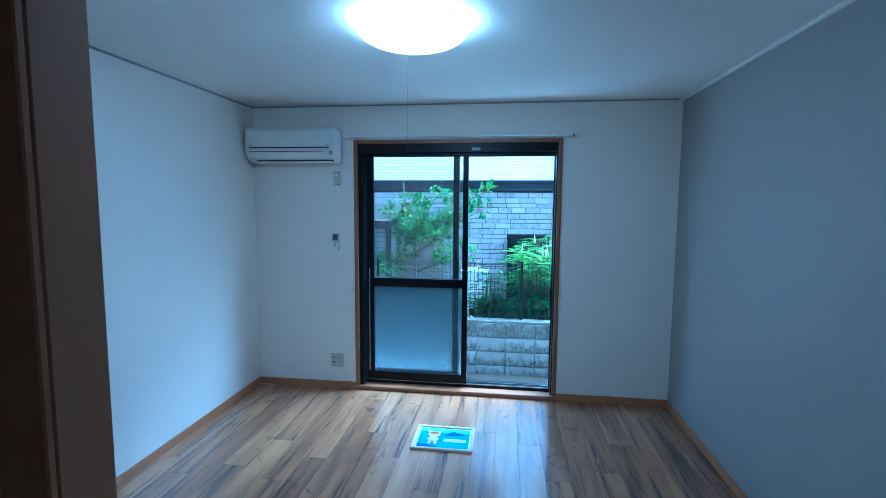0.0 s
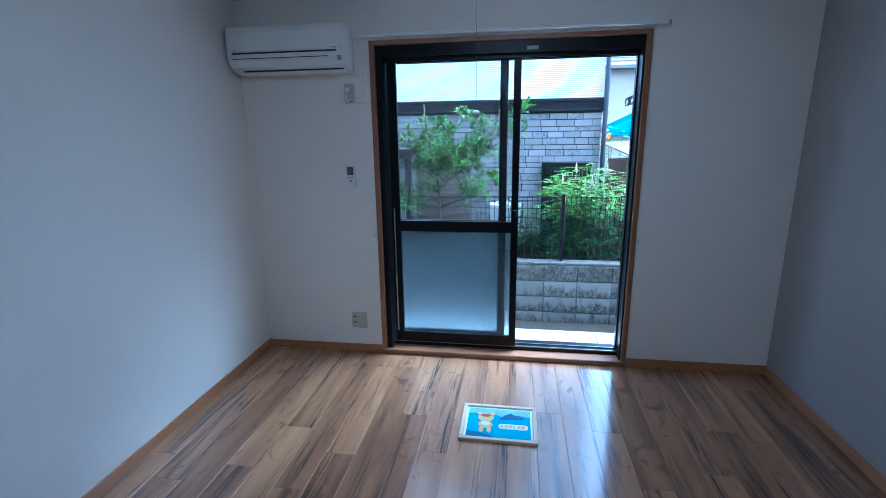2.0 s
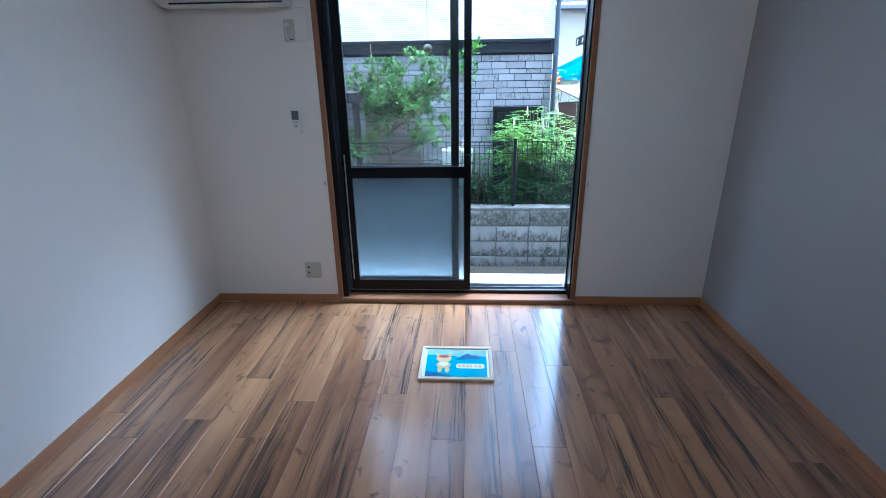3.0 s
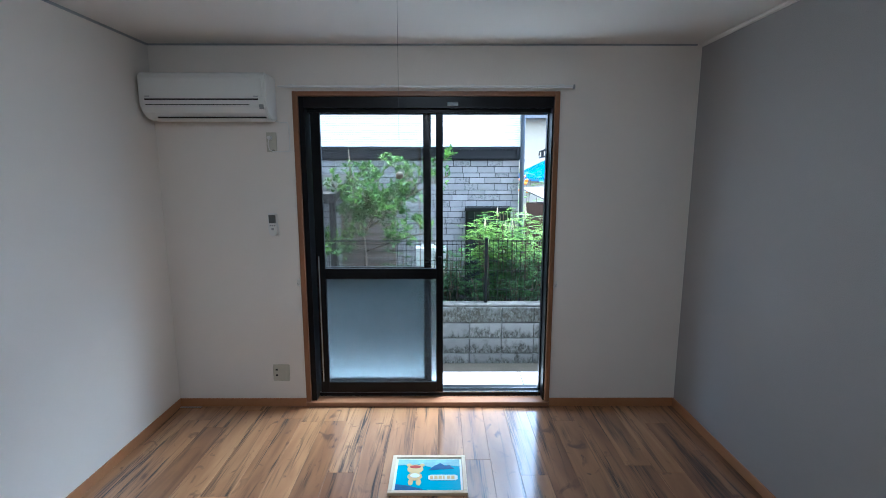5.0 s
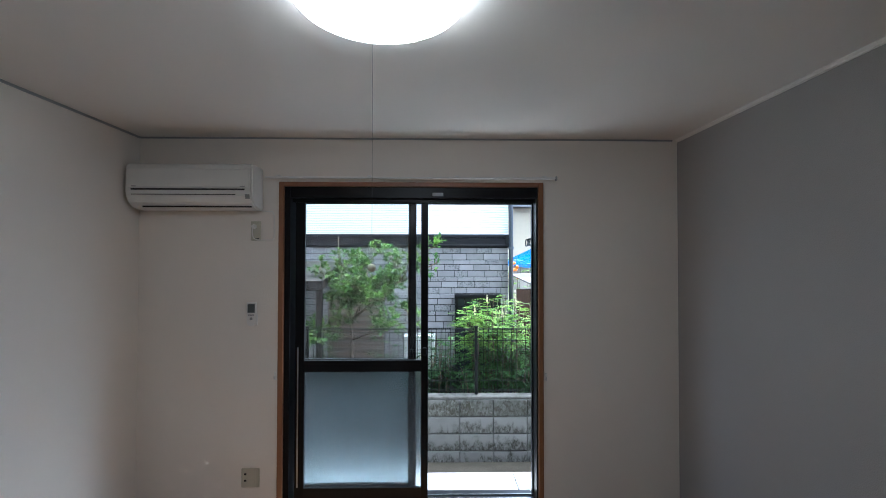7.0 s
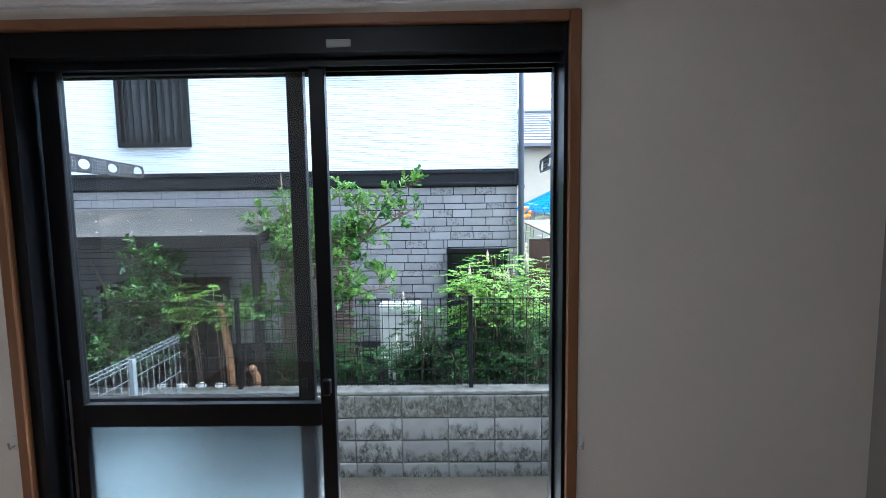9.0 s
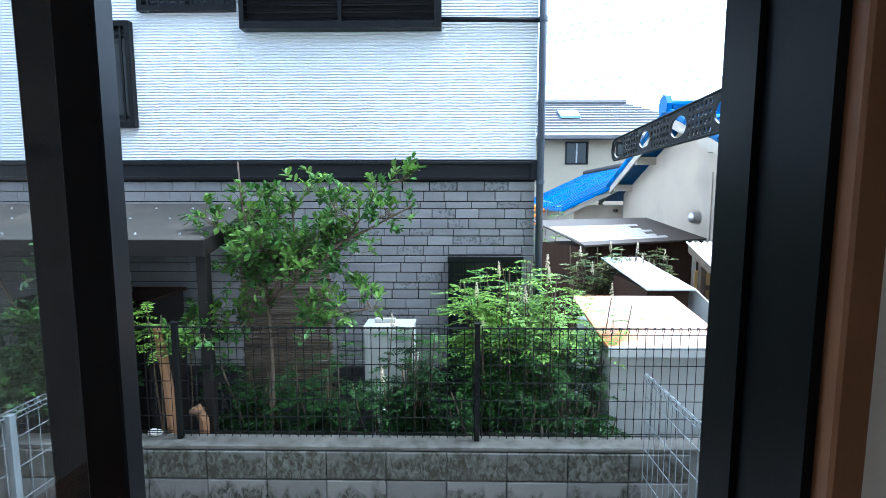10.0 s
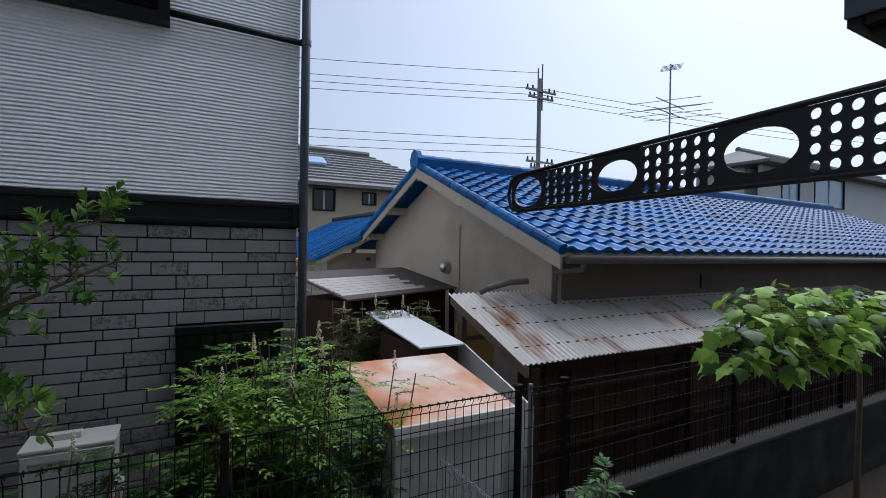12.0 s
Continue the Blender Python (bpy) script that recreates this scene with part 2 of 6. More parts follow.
def ribbed(name, base, period, depth, rough=0.75, tone=0.1):
    """Light moulded siding with fine horizontal ribs that waver and break like split stone."""
    m = material(name, base, rough, tone=tone, scale=1.4, grain=30)
    nt = m.node_tree
    bsdf = nt.nodes["Principled BSDF"]
    geo = nt.nodes.new("ShaderNodeNewGeometry")
    wave = nt.nodes.new("ShaderNodeTexWave")
    wave.wave_type, wave.bands_direction, wave.wave_profile = "BANDS", "Z", "SIN"
    wave.inputs["Scale"].default_value = 0.314 / period
    wave.inputs["Distortion"].default_value, wave.inputs["Detail"].default_value = 1.6, 2.0
    wave.inputs["Detail Scale"].default_value = 0.35
    nt.links.new(geo.outputs["Position"], wave.inputs["Vector"])
    mp = nt.nodes.new("ShaderNodeMapping")
    mp.inputs["Scale"].default_value = (5.0, 5.0, 1.6 / period)
    nt.links.new(geo.outputs["Position"], mp.inputs["Vector"])
    n = nt.nodes.new("ShaderNodeTexNoise")
    n.inputs["Scale"].default_value, n.inputs["Detail"].default_value = 1.0, 2.0
    nt.links.new(mp.outputs[0], n.inputs["Vector"])
    h = nt.nodes.new("ShaderNodeMath")
    h.operation = "MULTIPLY_ADD"
    nt.links.new(n.outputs["Fac"], h.inputs[0])
    h.inputs[1].default_value = 0.8
    nt.links.new(wave.outputs["Fac"], h.inputs[2])
    b = nt.nodes.new("ShaderNodeBump")
    b.inputs["Strength"].default_value, b.inputs["Distance"].default_value = 1.0, depth
    nt.links.new(h.outputs[0], b.inputs["Height"])
    nt.links.new(b.outputs[0], bsdf.inputs["Normal"])
    return m


def weathered_block(name, clean, mould, reach):
    """Cast concrete block: pale face, black mould creeping up from its lower joint in ragged tongues."""
    m = material(name, clean, 0.92, tone=0.16, scale=9, bump=0.7, grain=120, random_tone=0.14, spec=0.2)
    nt = m.node_tree
    bsdf = nt.nodes["Principled BSDF"]
    geo = nt.nodes.new("ShaderNodeNewGeometry")
    obj = nt.nodes.new("ShaderNodeTexCoord")
    info = nt.nodes.new("ShaderNodeObjectInfo")
    sep = nt.nodes.new("ShaderNodeSeparateXYZ")
    nt.links.new(obj.outputs["Object"], sep.inputs[0])
    def noise_of(scale, detail, stretch):
        mp = nt.nodes.new("ShaderNodeMapping")
        mp.inputs["Scale"].default_value = stretch
        nt.links.new(geo.outputs["Position"], mp.inputs["Vector"])
        n = nt.nodes.new("ShaderNodeTexNoise")
        n.inputs["Scale"].default_value, n.inputs["Detail"].default_value, n.inputs["Distortion"].default_value = scale, detail, 0.8
        nt.links.new(mp.outputs[0], n.inputs["Vector"])
        return n.outputs["Fac"]
    def maths(op, a, b, c=0.0):
        n = nt.nodes.new("ShaderNodeMath")
        n.operation = op
        for s_, v in zip(n.inputs, (a, b, c)):
            if isinstance(v, (int, float)):
                s_.default_value = v
            else:
                nt.links.new(v, s_)
        return n.outputs[0]
    # height of the mould line on each block, ragged along it
    edge = maths("MULTIPLY_ADD", noise_of(7, 6, (1, 1, 0.5)), 0.44, reach - 0.22)
    edge = maths("MULTIPLY_ADD", info.outputs["Random"], 0.07, edge)
    low = maths("MULTIPLY", maths("SUBTRACT", edge, sep.outputs["Z"]), 14.0)
    speck = maths("MULTIPLY_ADD", noise_of(34, 5, (1, 1, 0.6)), 3.0, -0.85)
    f = nt.nodes.new("ShaderNodeMath")
    f.operation, f.use_clamp = "MULTIPLY", True
    low_c = nt.nodes.new("ShaderNodeClamp")
    nt.links.new(low, low_c.inputs["Value"])
    nt.links.new(low_c.outputs[0], f.inputs[0])
    nt.links.new(speck, f.inputs[1])
    mx = nt.nodes.new("ShaderNodeMix")
    mx.data_type = "RGBA"
    nt.links.new(f.outputs[0], mx.inputs["Factor"])
    nt.links.new(bsdf.inputs["Base Color"].links[0].from_socket, mx.inputs["A"])
    mx.inputs["B"].default_value = rgb(mould)
    nt.links.new(mx.outputs["Result"], bsdf.inputs["Base Color"])
    return m


WALLPAPER = material("white_wallpaper", (0.79, 0.74, 0.675), 0.75, tone=0.03, scale=2.0, bump=0.25, grain=220)
GREYPAPER = material("grey_wallpaper", (0.33, 0.315, 0.30), 0.75, tone=0.05, scale=2.0, bump=0.3, grain=200)
CEILING = material("ceiling_paper", (0.74, 0.705, 0.65), 0.8, tone=0.03, scale=2.0, bump=0.2, grain=180)
TRIMWHITE = material("white_trim", (0.75, 0.74, 0.72), 0.5, tone=0.03)
TRIMWOOD = material("orange_brown_trim", (0.24, 0.11, 0.048), 0.42, tone=0.16, scale=5, grain=70, stretch=(4, 4, 0.6), bump=0.08, space="World")
BASEWOOD = material("baseboard_wood", (0.36, 0.165, 0.065), 0.4, tone=0.14, scale=4, grain=60, bump=0.08, space="World")
DOORWOOD = material("door_frame_wood", (0.46, 0.235, 0.11), 0.45, tone=0.08, scale=3, grain=40, bump=0.02, stretch=(5, 5, 0.5), space="World")
BLACKALU = material("black_aluminium", (0.004, 0.004, 0.005), 0.36, tone=0.15, scale=8, bump=0.03, spec=0.22)
STEELRAIL = material("steel_track", (0.5, 0.5, 0.5), 0.3, metal=1.0, tone=0.1)
CLEAR = glass("clear_glass", 0.0, (0.98, 0.99, 0.99))
FROST = glass("frosted_glass", 0.27, (0.46, 0.52, 0.55))
FLOORWOOD = plank_wood("acacia_flooring")
GAP = material("plank_joint", (0.05, 0.03, 0.02), 0.8)
PLASTIC = material("white_plastic", (0.74, 0.73, 0.70), 0.32, tone=0.03, scale=3, bump=0.02)
IVORY = material("ivory_plastic", (0.50, 0.48, 0.39), 0.4, tone=0.04, scale=6, bump=0.02)
GREYPL = material("grey_plastic", (0.30, 0.31, 0.31), 0.4, tone=0.05)
DARK = material("dark_slot", (0.02, 0.02, 0.022), 0.6, tone=0.1)
LAMPGLOW = glow("lamp_diffuser", (1.0, 0.93, 0.86), 1.72)
CONCRETE = material("pale_concrete", (0.50, 0.49, 0.46), 0.85, tone=0.12, scale=3, stain=(0.30, 0.29, 0.26), stain_scale=2.2, stain_at=(0.52, 0.8), bump=0.3, grain=90)
BLOCK = material("weathered_block", (0.085, 0.081, 0.073), 0.92, tone=0.35, scale=7, stain=(0.035, 0.033, 0.027), stain_scale=11, stain_at=(0.44, 0.80), bump=0.8, grain=120, random_tone=0.25, stretch=(1, 1, 0.8), space="World", spec=0.15)
MORTAR = material("mortar", (0.13, 0.13, 0.12), 0.95, tone=0.15, bump=0.4, spec=0.15)
EARTH = material("bare_earth", (0.036, 0.030, 0.023), 0.95, tone=0.3, scale=5, bump=0.8, grain=50, spec=0.08)
SIDING = ribbed("white_ribbed_siding", (0.79, 0.80, 0.82), 0.025, 0.0055)
BRICK = material("grey_brick_siding", (0.24, 0.229, 0.233), 0.85, tone=0.16, scale=9, bump=0.5, grain=140, random_tone=0.1, space="World", spec=0.2)
BRICKROUGH = material("rough_faced_brick", (0.235, 0.225, 0.228), 0.9, tone=0.2, scale=40, stain=(0.14, 0.134, 0.137), stain_scale=45, stain_at=(0.52, 0.60), bump=1.0, grain=90, random_tone=0.1, space="World", spec=0.15)
# darker copy of the brick, with the shade near the ground in its colour
BRICKSHADE = material("shaded_brick", (0.045, 0.044, 0.046), 0.9, tone=0.3, scale=8, bump=0.6, grain=120, random_tone=0.15, space="World", spec=0.1)
BRICKGAP = material("brick_joint", (0.03, 0.03, 0.032), 0.9, spec=0.05)
BLACKBAND = material("black_band", (0.010, 0.010, 0.012), 0.42, tone=0.15, spec=0.22)
BLUEBLACK = material("slate_blue_pipe", (0.06, 0.07, 0.09), 0.4, tone=0.1)
FENCEBLACK = material("black_mesh_wire", (0.006, 0.006, 0.006), 0.7, spec=0.12)
FENCEGREY = material("galvanised_mesh_wire", (0.14, 0.155, 0.165), 0.45, metal=0.3)
SASHGREY = material("dark_window_glass", (0.03, 0.035, 0.04), 0.12, tone=0.1)

# ---- the room: structure ----
XL, XR, YB, YW, ZC = -2.014, 1.431, 0.59, 3.806, 2.40     # left, right, rear and window walls; ceiling
YO = 3.965                                                # outer face of the window wall

solid("wall_window", holed(bmesh.new(), "y", YW, YO, XL - 0.15, XR + 0.15, -0.75, 2.75, [(-1.115, 0.54, 0.035, 2.10)]), WALLPAPER, "white papered wall round the sliding window", "wall", "structure")
solid("wall_left", bx(XL - 0.15, XL, -1.3, YW, -0.2, 2.6), WALLPAPER, "white papered side wall", "wall", "structure")
solid("wall_right", bx(XR, XR + 0.15, -1.3, YW, -0.2, 2.6), GREYPAPER, "grey accent papered side wall", "wall", "structure")
solid("wall_rear", holed(bmesh.new(), "y", YB - 0.09, YB, XL, XR, 0.0, ZC, [(-0.505, 0.905, -0.001, 2.025)]), WALLPAPER, "white partition wall with a doorway", "wall", "structure")
solid("wall_corridor", bx(XL, XR, -1.45, -1.3, -0.2, 2.6), WALLPAPER, "plain white wall behind the doorway", "wall", "structure")
solid("ceiling", bx(XL, XR, -1.3, YW, ZC, ZC + 0.2), CEILING, "white papered ceiling", "ceiling", "structure")
subfloor = solid("floor", bx(XL, XR, -1.3, YW, -0.2, -0.012), GAP, "acacia-toned wooden plank floor", "floor", "structure")

bs = thing("baseboard", (XL, YB, 0), "orange-brown wooden baseboard along the walls", "baseboard", kind="structure")
part("board", bx(XL, -1.131, YW - 0.009, YW, 0, 0.06, bevel=0.002), BASEWOOD, bs)
part("board", bx(0.557, XR - 0.009, YW - 0.009, YW, 0, 0.06, bevel=0.002), BASEWOOD, bs)
part("board", bx(XL, XL + 0.009, YB, YW - 0.009, 0, 0.06, bevel=0.002), BASEWOOD, bs)
part("board", bx(XR - 0.009, XR, YB, YW, 0, 0.06, bevel=0.002), BASEWOOD, bs)

tr = thing("trim", (XR, YB, ZC), "white cornice moulding along the ceiling edges", "trim", kind="structure")
bm = bmesh.new()
prism(bm, [(XR, ZC), (XR - 0.020, ZC), (XR - 0.020, ZC - 0.005), (XR - 0.014, ZC - 0.009), (XR - 0.009, ZC - 0.012), (XR - 0.009, ZC - 0.017), (XR, ZC - 0.017)], "y", YB, YW)
part("moulding", bm, CEILING, tr)
part("moulding", bx(XL, XL + 0.008, YB, YW - 0.008, ZC - 0.012, ZC), GREYPL, tr, "thin grey shadow bead")
part("moulding", bx(XL, XR - 0.033, YW - 0.008, YW, ZC - 0.010, ZC), GREYPL, tr, "thin grey shadow bead")

# doorway frame in the rear wall
df = thing("door_1", (-0.48, YB, 0), "dark brown wooden doorway frame without a door leaf", "door frame", kind="structure")
part("jamb", bx(-0.505, -0.48, YB - 0.092, YB + 0.004, 0, 2.0, bevel=0.003), DOORWOOD, df)
part("jamb", bx(0.88, 0.905, YB - 0.092, YB + 0.004, 0, 2.0, bevel=0.003), DOORWOOD, df)
part("lintel", bx(-0.505, 0.905, YB - 0.092, YB + 0.004, 2.0, 2.025, bevel=0.003), DOORWOOD, df)
for s, (a, b) in enumerate(((-0.56, -0.48), (0.88, 0.96))):
    part("casing", bx(a, b, YB - 0.107, YB - 0.0925, 0, 2.06, bevel=0.003), DOORWOOD, df)
part("casing", bx(-0.48, 0.88, YB - 0.107, YB - 0.0925, 2.0, 2.06, bevel=0.003), DOORWOOD, df)

# ---- sliding window ----
w1 = thing("window_1", (-0.285, YW, 0.035), "black aluminium sliding window, one side open, wooden casing", "window", kind="structure")
part("casing", bx(-1.131, -1.098, 3.792, 3.885, 0.0365, 2.117, bevel=0.003), TRIMWOOD, w1, "orange-brown wooden casing")
part("casing", bx(0.525, 0.557, 3.792, 3.885, 0.0365, 2.117, bevel=0.003), TRIMWOOD, w1, "orange-brown wooden casing")
part("casing", bx(-1.098, 0.525, 3.792, 3.885, 2.088, 2.117, bevel=0.003), TRIMWOOD, w1, "orange-brown wooden casing")
part("sill", bx(-1.131, 0.557, 3.785, 3.885, 0.002, 0.036, bevel=0.004), TRIMWOOD, w1, "orange-brown wooden sill")
part("window_frame", bx(-1.0975, -1.062, 3.812, 3.99, 0.037, 2.087), BLACKALU, w1)
part("window_frame", bx(0.5145, 0.5245, 3.812, 3.99, 0.037, 2.087), BLACKALU, w1)
hf = part("window_frame", bx(-1.061, 0.514, 3.812, 3.99, 2.018, 2.087), BLACKALU, w1)
bf = part("window_frame", bx(-1.061, 0.514, 3.8855, 4.02, 0.030, 0.058), BLACKALU, w1)
for y in (3.893, 3.945):
    part("track", bx(-1.06, 0.513, y - 0.003, y + 0.003, 0.0585, 0.066), STEELRAIL, bf, "worn steel track")
for y in (3.862, 3.9165, 3.969):
    part("upper_track", bx(-1.06, 0.513, y - 0.004, y + 0.004, 1.994, 2.0178), BLACKALU, hf)
part("track", bx(0.5065, 0.514, 3.91, 3.93, 0.07, 1.9935), BLACKALU, w1)
part("latch", bx(-0.155, -0.085, 3.806, 3.8115, 2.030, 2.052, bevel=0.002), GREYPL, w1, "small pale grey latch")


def sash(x0, x1, ls, rs, y0, y1):
    s = part("sash", bx(x0, x0 + ls, y0, y1, 0.068, 2.02, bevel=0.002), BLACKALU, w1)
    part("stile", bx(x1 - rs, x1, y0, y1, 0.068, 2.02, bevel=0.002), BLACKALU, s)
    part("rail", bx(x0 + ls, x1 - rs, y0 + 0.002, y1 - 0.002, 0.068, 0.142), BLACKALU, s)
    part("rail", bx(x0 + ls, x1 - rs, y0 + 0.002, y1 - 0.002, 0.892, 0.965), BLACKALU, s)
    part("rail", bx(x0 + ls, x1 - rs, y0 + 0.002, y1 - 0.002, 2.0, 2.02), BLACKALU, s)
    ym = (y0 + y1) / 2
    for z0, z1, m, lb in ((0.965, 2.0, CLEAR, "clear glass pane"), (0.142, 0.892, FROST, "frosted glass pane")):
        p = part("pane", bx(x0 + ls - 0.004, x1 - rs + 0.004, ym - 0.002, ym + 0.002, z0 - 0.004, z1 + 0.004), m, s, lb)
        p.visible_shadow = False
    return s


s1 = sash(-1.045, -0.182, 0.060, 0.046, 3.876, 3.906)
sash(-1.058, -0.262, 0.033, 0.052, 3.930, 3.960)
part("pull", bx(-1.030, -1.022, 3.872, 3.8755, 0.15, 1.05), STEELRAIL, s1, "slim bright pull strip")
part("crescent_lock", bx(-0.215, -0.19, 3.850, 3.8755, 1.0, 1.05, bevel=0.004), BLACKALU, s1)
part("knob", bx(-0.300, -0.282, 3.918, 3.929, 1.0, 1.03, bevel=0.003), BLACKALU, s1)

# curtain rail above the window
cr = thing("curtain_rail", (-1.2, YW, 2.13), "slim white double curtain rail above the window", "curtain rail")
part("rail", bx(-1.20, 0.40, 3.735, 3.750, 2.132, 2.141, bevel=0.002), TRIMWHITE, cr)
part("rail", bx(0.40, 0.62, 3.733, 3.752, 2.130, 2.143, bevel=0.002), TRIMWHITE, cr)
part("rail", bx(-1.18, 0.60, 3.765, 3.778, 2.133, 2.142, bevel=0.002), TRIMWHITE, cr)
for x in (-1.12, -0.55, 0.0, 0.55):
    part("bracket", bx(x - 0.012, x + 0.012, 3.731, YW - 0.001, 2.1445, 2.150), TRIMWHITE, cr)
part("end_cap", bx(0.62, 0.632, 3.730, 3.755, 2.122, 2.148, bevel=0.003), GREYPL, cr)
for x, z in ((0.572, 0.873), (-1.147, 0.885)):
    th = thing("tassel_hook", (x, YW, z), "small white curtain tieback hook on the wall", "hook", "tieback hooks")
    part("base", bx(x - 0.008, x + 0.008, YW - 0.006, YW, z - 0.025, z + 0.025, bevel=0.002), PLASTIC, th)
    bm = bmesh.new()
    tube(bm, [(x, YW - 0.006, z - 0.012), (x, YW - 0.022, z - 0.015), (x, YW - 0.026, z + 0.006)], 0.003, 6)
    part("prong", bm, STEELRAIL, th)

# ---- air conditioner ----
ac = thing("air_conditioner", (-1.6, YW, 1.93), "white wall-mounted air conditioner near the ceiling corner", "air conditioner")
bm = bmesh.new()
prof = [(3.804, 2.198), (3.640, 2.198), (3.622, 2.188), (3.614, 2.165), (3.612, 2.03), (3.618, 2.0), (3.640, 1.965), (3.675, 1.940), (3.72, 1.930), (3.804, 1.930)]
prism(bm, prof, "x", -1.985, -1.232)
bmesh.ops.bevel(bm, geom=[e for e in bm.edges if abs(e.verts[0].co.x - e.verts[1].co.x) < 1e-6], offset=0.010, segments=2, affect="EDGES")
body = part("body", bm, PLASTIC, ac)
part("front_panel", bx(-1.965, -1.252, 3.606, 3.6115, 2.052, 2.165, bevel=0.002), PLASTIC, body)
part("slot", bx(-1.945, -1.275, 3.608, 3.6135, 2.036, 2.045), DARK, body, "dark air slot")
part("slot", bx(-1.945, -1.33, 3.6105, 3.6155, 2.008, 2.012), DARK, body, "dark air slot")
bm = bmesh.new()
box(bm, -1.905, -1.252, -0.003, 0.003, -0.026, 0.026, bevel=0.002)
bmesh.ops.transform(bm, matrix=pose(0, 3.6475, 1.972, 38, 0, 0), verts=bm.verts)
part("flap", bm, PLASTIC, body)
part("slot", bx(-1.905, -1.252, 3.66, 3.672, 1.938, 1.946), DARK, body, "dark outlet slot")
for x in (-1.94, -1.30):
    part("mark", bx(x, x + 0.028, 3.6035, 3.6055, 2.055, 2.060), GREYPL, body, "small grey printed mark")
bm = bmesh.new()
box(bm, -1.272, -1.245, -0.002, 0.002, -0.016, 0.012, bevel=0.001)
bmesh.ops.transform(bm, matrix=pose(0, 3.612, 2.0, 20, 0, 0), verts=bm.verts)
part("display", bm, GREYPL, body, "small grey display window")

so = thing("wall_socket", (-1.278, YW, 1.80), "ivory air-conditioner socket plate with white plug", "socket")
part("plate", bx(-1.308, -1.243, YW - 0.008, YW, 1.742, 1.865, bevel=0.003), IVORY, so)
bm = bmesh.new()
rod(bm, (-1.283, YW - 0.008, 1.83), (-1.283, YW - 0.035, 1.83), 0.014, 0.012, 12)
pl = part("plug", bm, PLASTIC, so, smooth=False)
bm = bmesh.new()
tube(bm, [(-1.283, 3.771, 1.828), (-1.29, 3.775, 1.79), (-1.285, 3.785, 1.755), (-1.26, 3.792, 1.744), (-1.165, 3.797, 1.747), (-1.160, 3.798, 1.76), (-1.160, 3.798, 1.90), (-1.168, 3.797, 1.925), (-1.235, 3.79, 1.93)], 0.0035, 6)
part("cord", bm, PLASTIC, pl, "white power cord")
part("socket_hole", bx(-1.278, -1.255, YW - 0.010, YW - 0.0085, 1.752, 1.757), DARK, so)

SCREEN = material("dull_display", (0.10, 0.11, 0.105), 0.25, tone=0.05)
rc = thing("remote_control", (-1.29, YW, 1.2), "white air-conditioner remote in its wall holder", "remote control")
hold = part("holder", bx(-1.322, -1.258, YW - 0.012, YW, 1.205, 1.27, bevel=0.004), PLASTIC, rc)
bm = bmesh.new()
out = [(-0.028 + 0.0, 0.148), (-0.028, 0.03)] + [(0.028 * math.cos(a), 0.028 + 0.028 * math.sin(a)) for a in [math.pi + i * math.pi / 10 for i in range(11)]] + [(0.028, 0.148)]
prism(bm, [(u - 1.29, v + 1.203) for u, v in out], "y", YW - 0.034, YW - 0.0125)
rb = part("body", bm, PLASTIC, rc)
part("screen", bx(-1.312, -1.268, YW - 0.0365, YW - 0.0345, 1.288, 1.342), SCREEN, rb, "dark grey display")
for i in range(3):
    part("button", bx(-1.308 + i * 0.013, -1.299 + i * 0.013, YW - 0.0365, YW - 0.0345, 1.268, 1.277), GREYPL, rb)
part("button", bx(-1.298, -1.282, YW - 0.0365, YW - 0.0345, 1.242, 1.258), GREYPL, rb)

po = thing("power_outlet", (-1.296, YW, 0.25), "ivory double power outlet low on the wall", "outlet")
pp = part("plate", bx(-1.353, -1.239, YW - 0.008, YW, 0.188, 0.308, bevel=0.004), IVORY, po)
for z in (0.272, 0.232):
    part("socket_hole", bx(-1.334, -1.320, YW - 0.0105, YW - 0.0085, z - 0.006, z + 0.006), DARK, pp)
part("insert", bx(-1.312, -1.262, YW - 0.010, YW - 0.0085, 0.205, 0.292), IVORY, pp)

# ---- ceiling lamp with pull cord ----
CORD = material("grey_cord", (0.11, 0.105, 0.10), 0.9, spec=0.1)
LX, LY = -0.296, 2.085
cl = thing("ceiling_light", (LX, LY, ZC), "round white ceiling lamp, lit cool white, with pull cord", "ceiling light")
bm = bmesh.new()
rod(bm, (LX, LY, 2.365), (LX, LY, 2.399), 0.232, 0.21, 48)
part("base", bm, PLASTIC, cl)
bm = bmesh.new()
dome(bm, (LX, LY, 2.364), 0.246, 0.074, 48, 8)
part("diffuser", bm, LAMPGLOW, cl, "glowing white diffuser", smooth=True)
bm = bmesh.new()
rod(bm, (LX - 0.012, LY - 0.05, 2.285), (LX - 0.012, LY - 0.05, 1.615), 0.0005, seg=5)
cd = part("pull_cord", bm, CORD, cl, "thin white pull cord")
bm = bmesh.new()
bmesh.ops.create_uvsphere(bm, u_segments=16, v_segments=10, radius=0.011, matrix=pose(LX - 0.012, LY - 0.05, 1.606))
part("ball", bm, IVORY, cd, "small ivory pull ball", smooth=True)

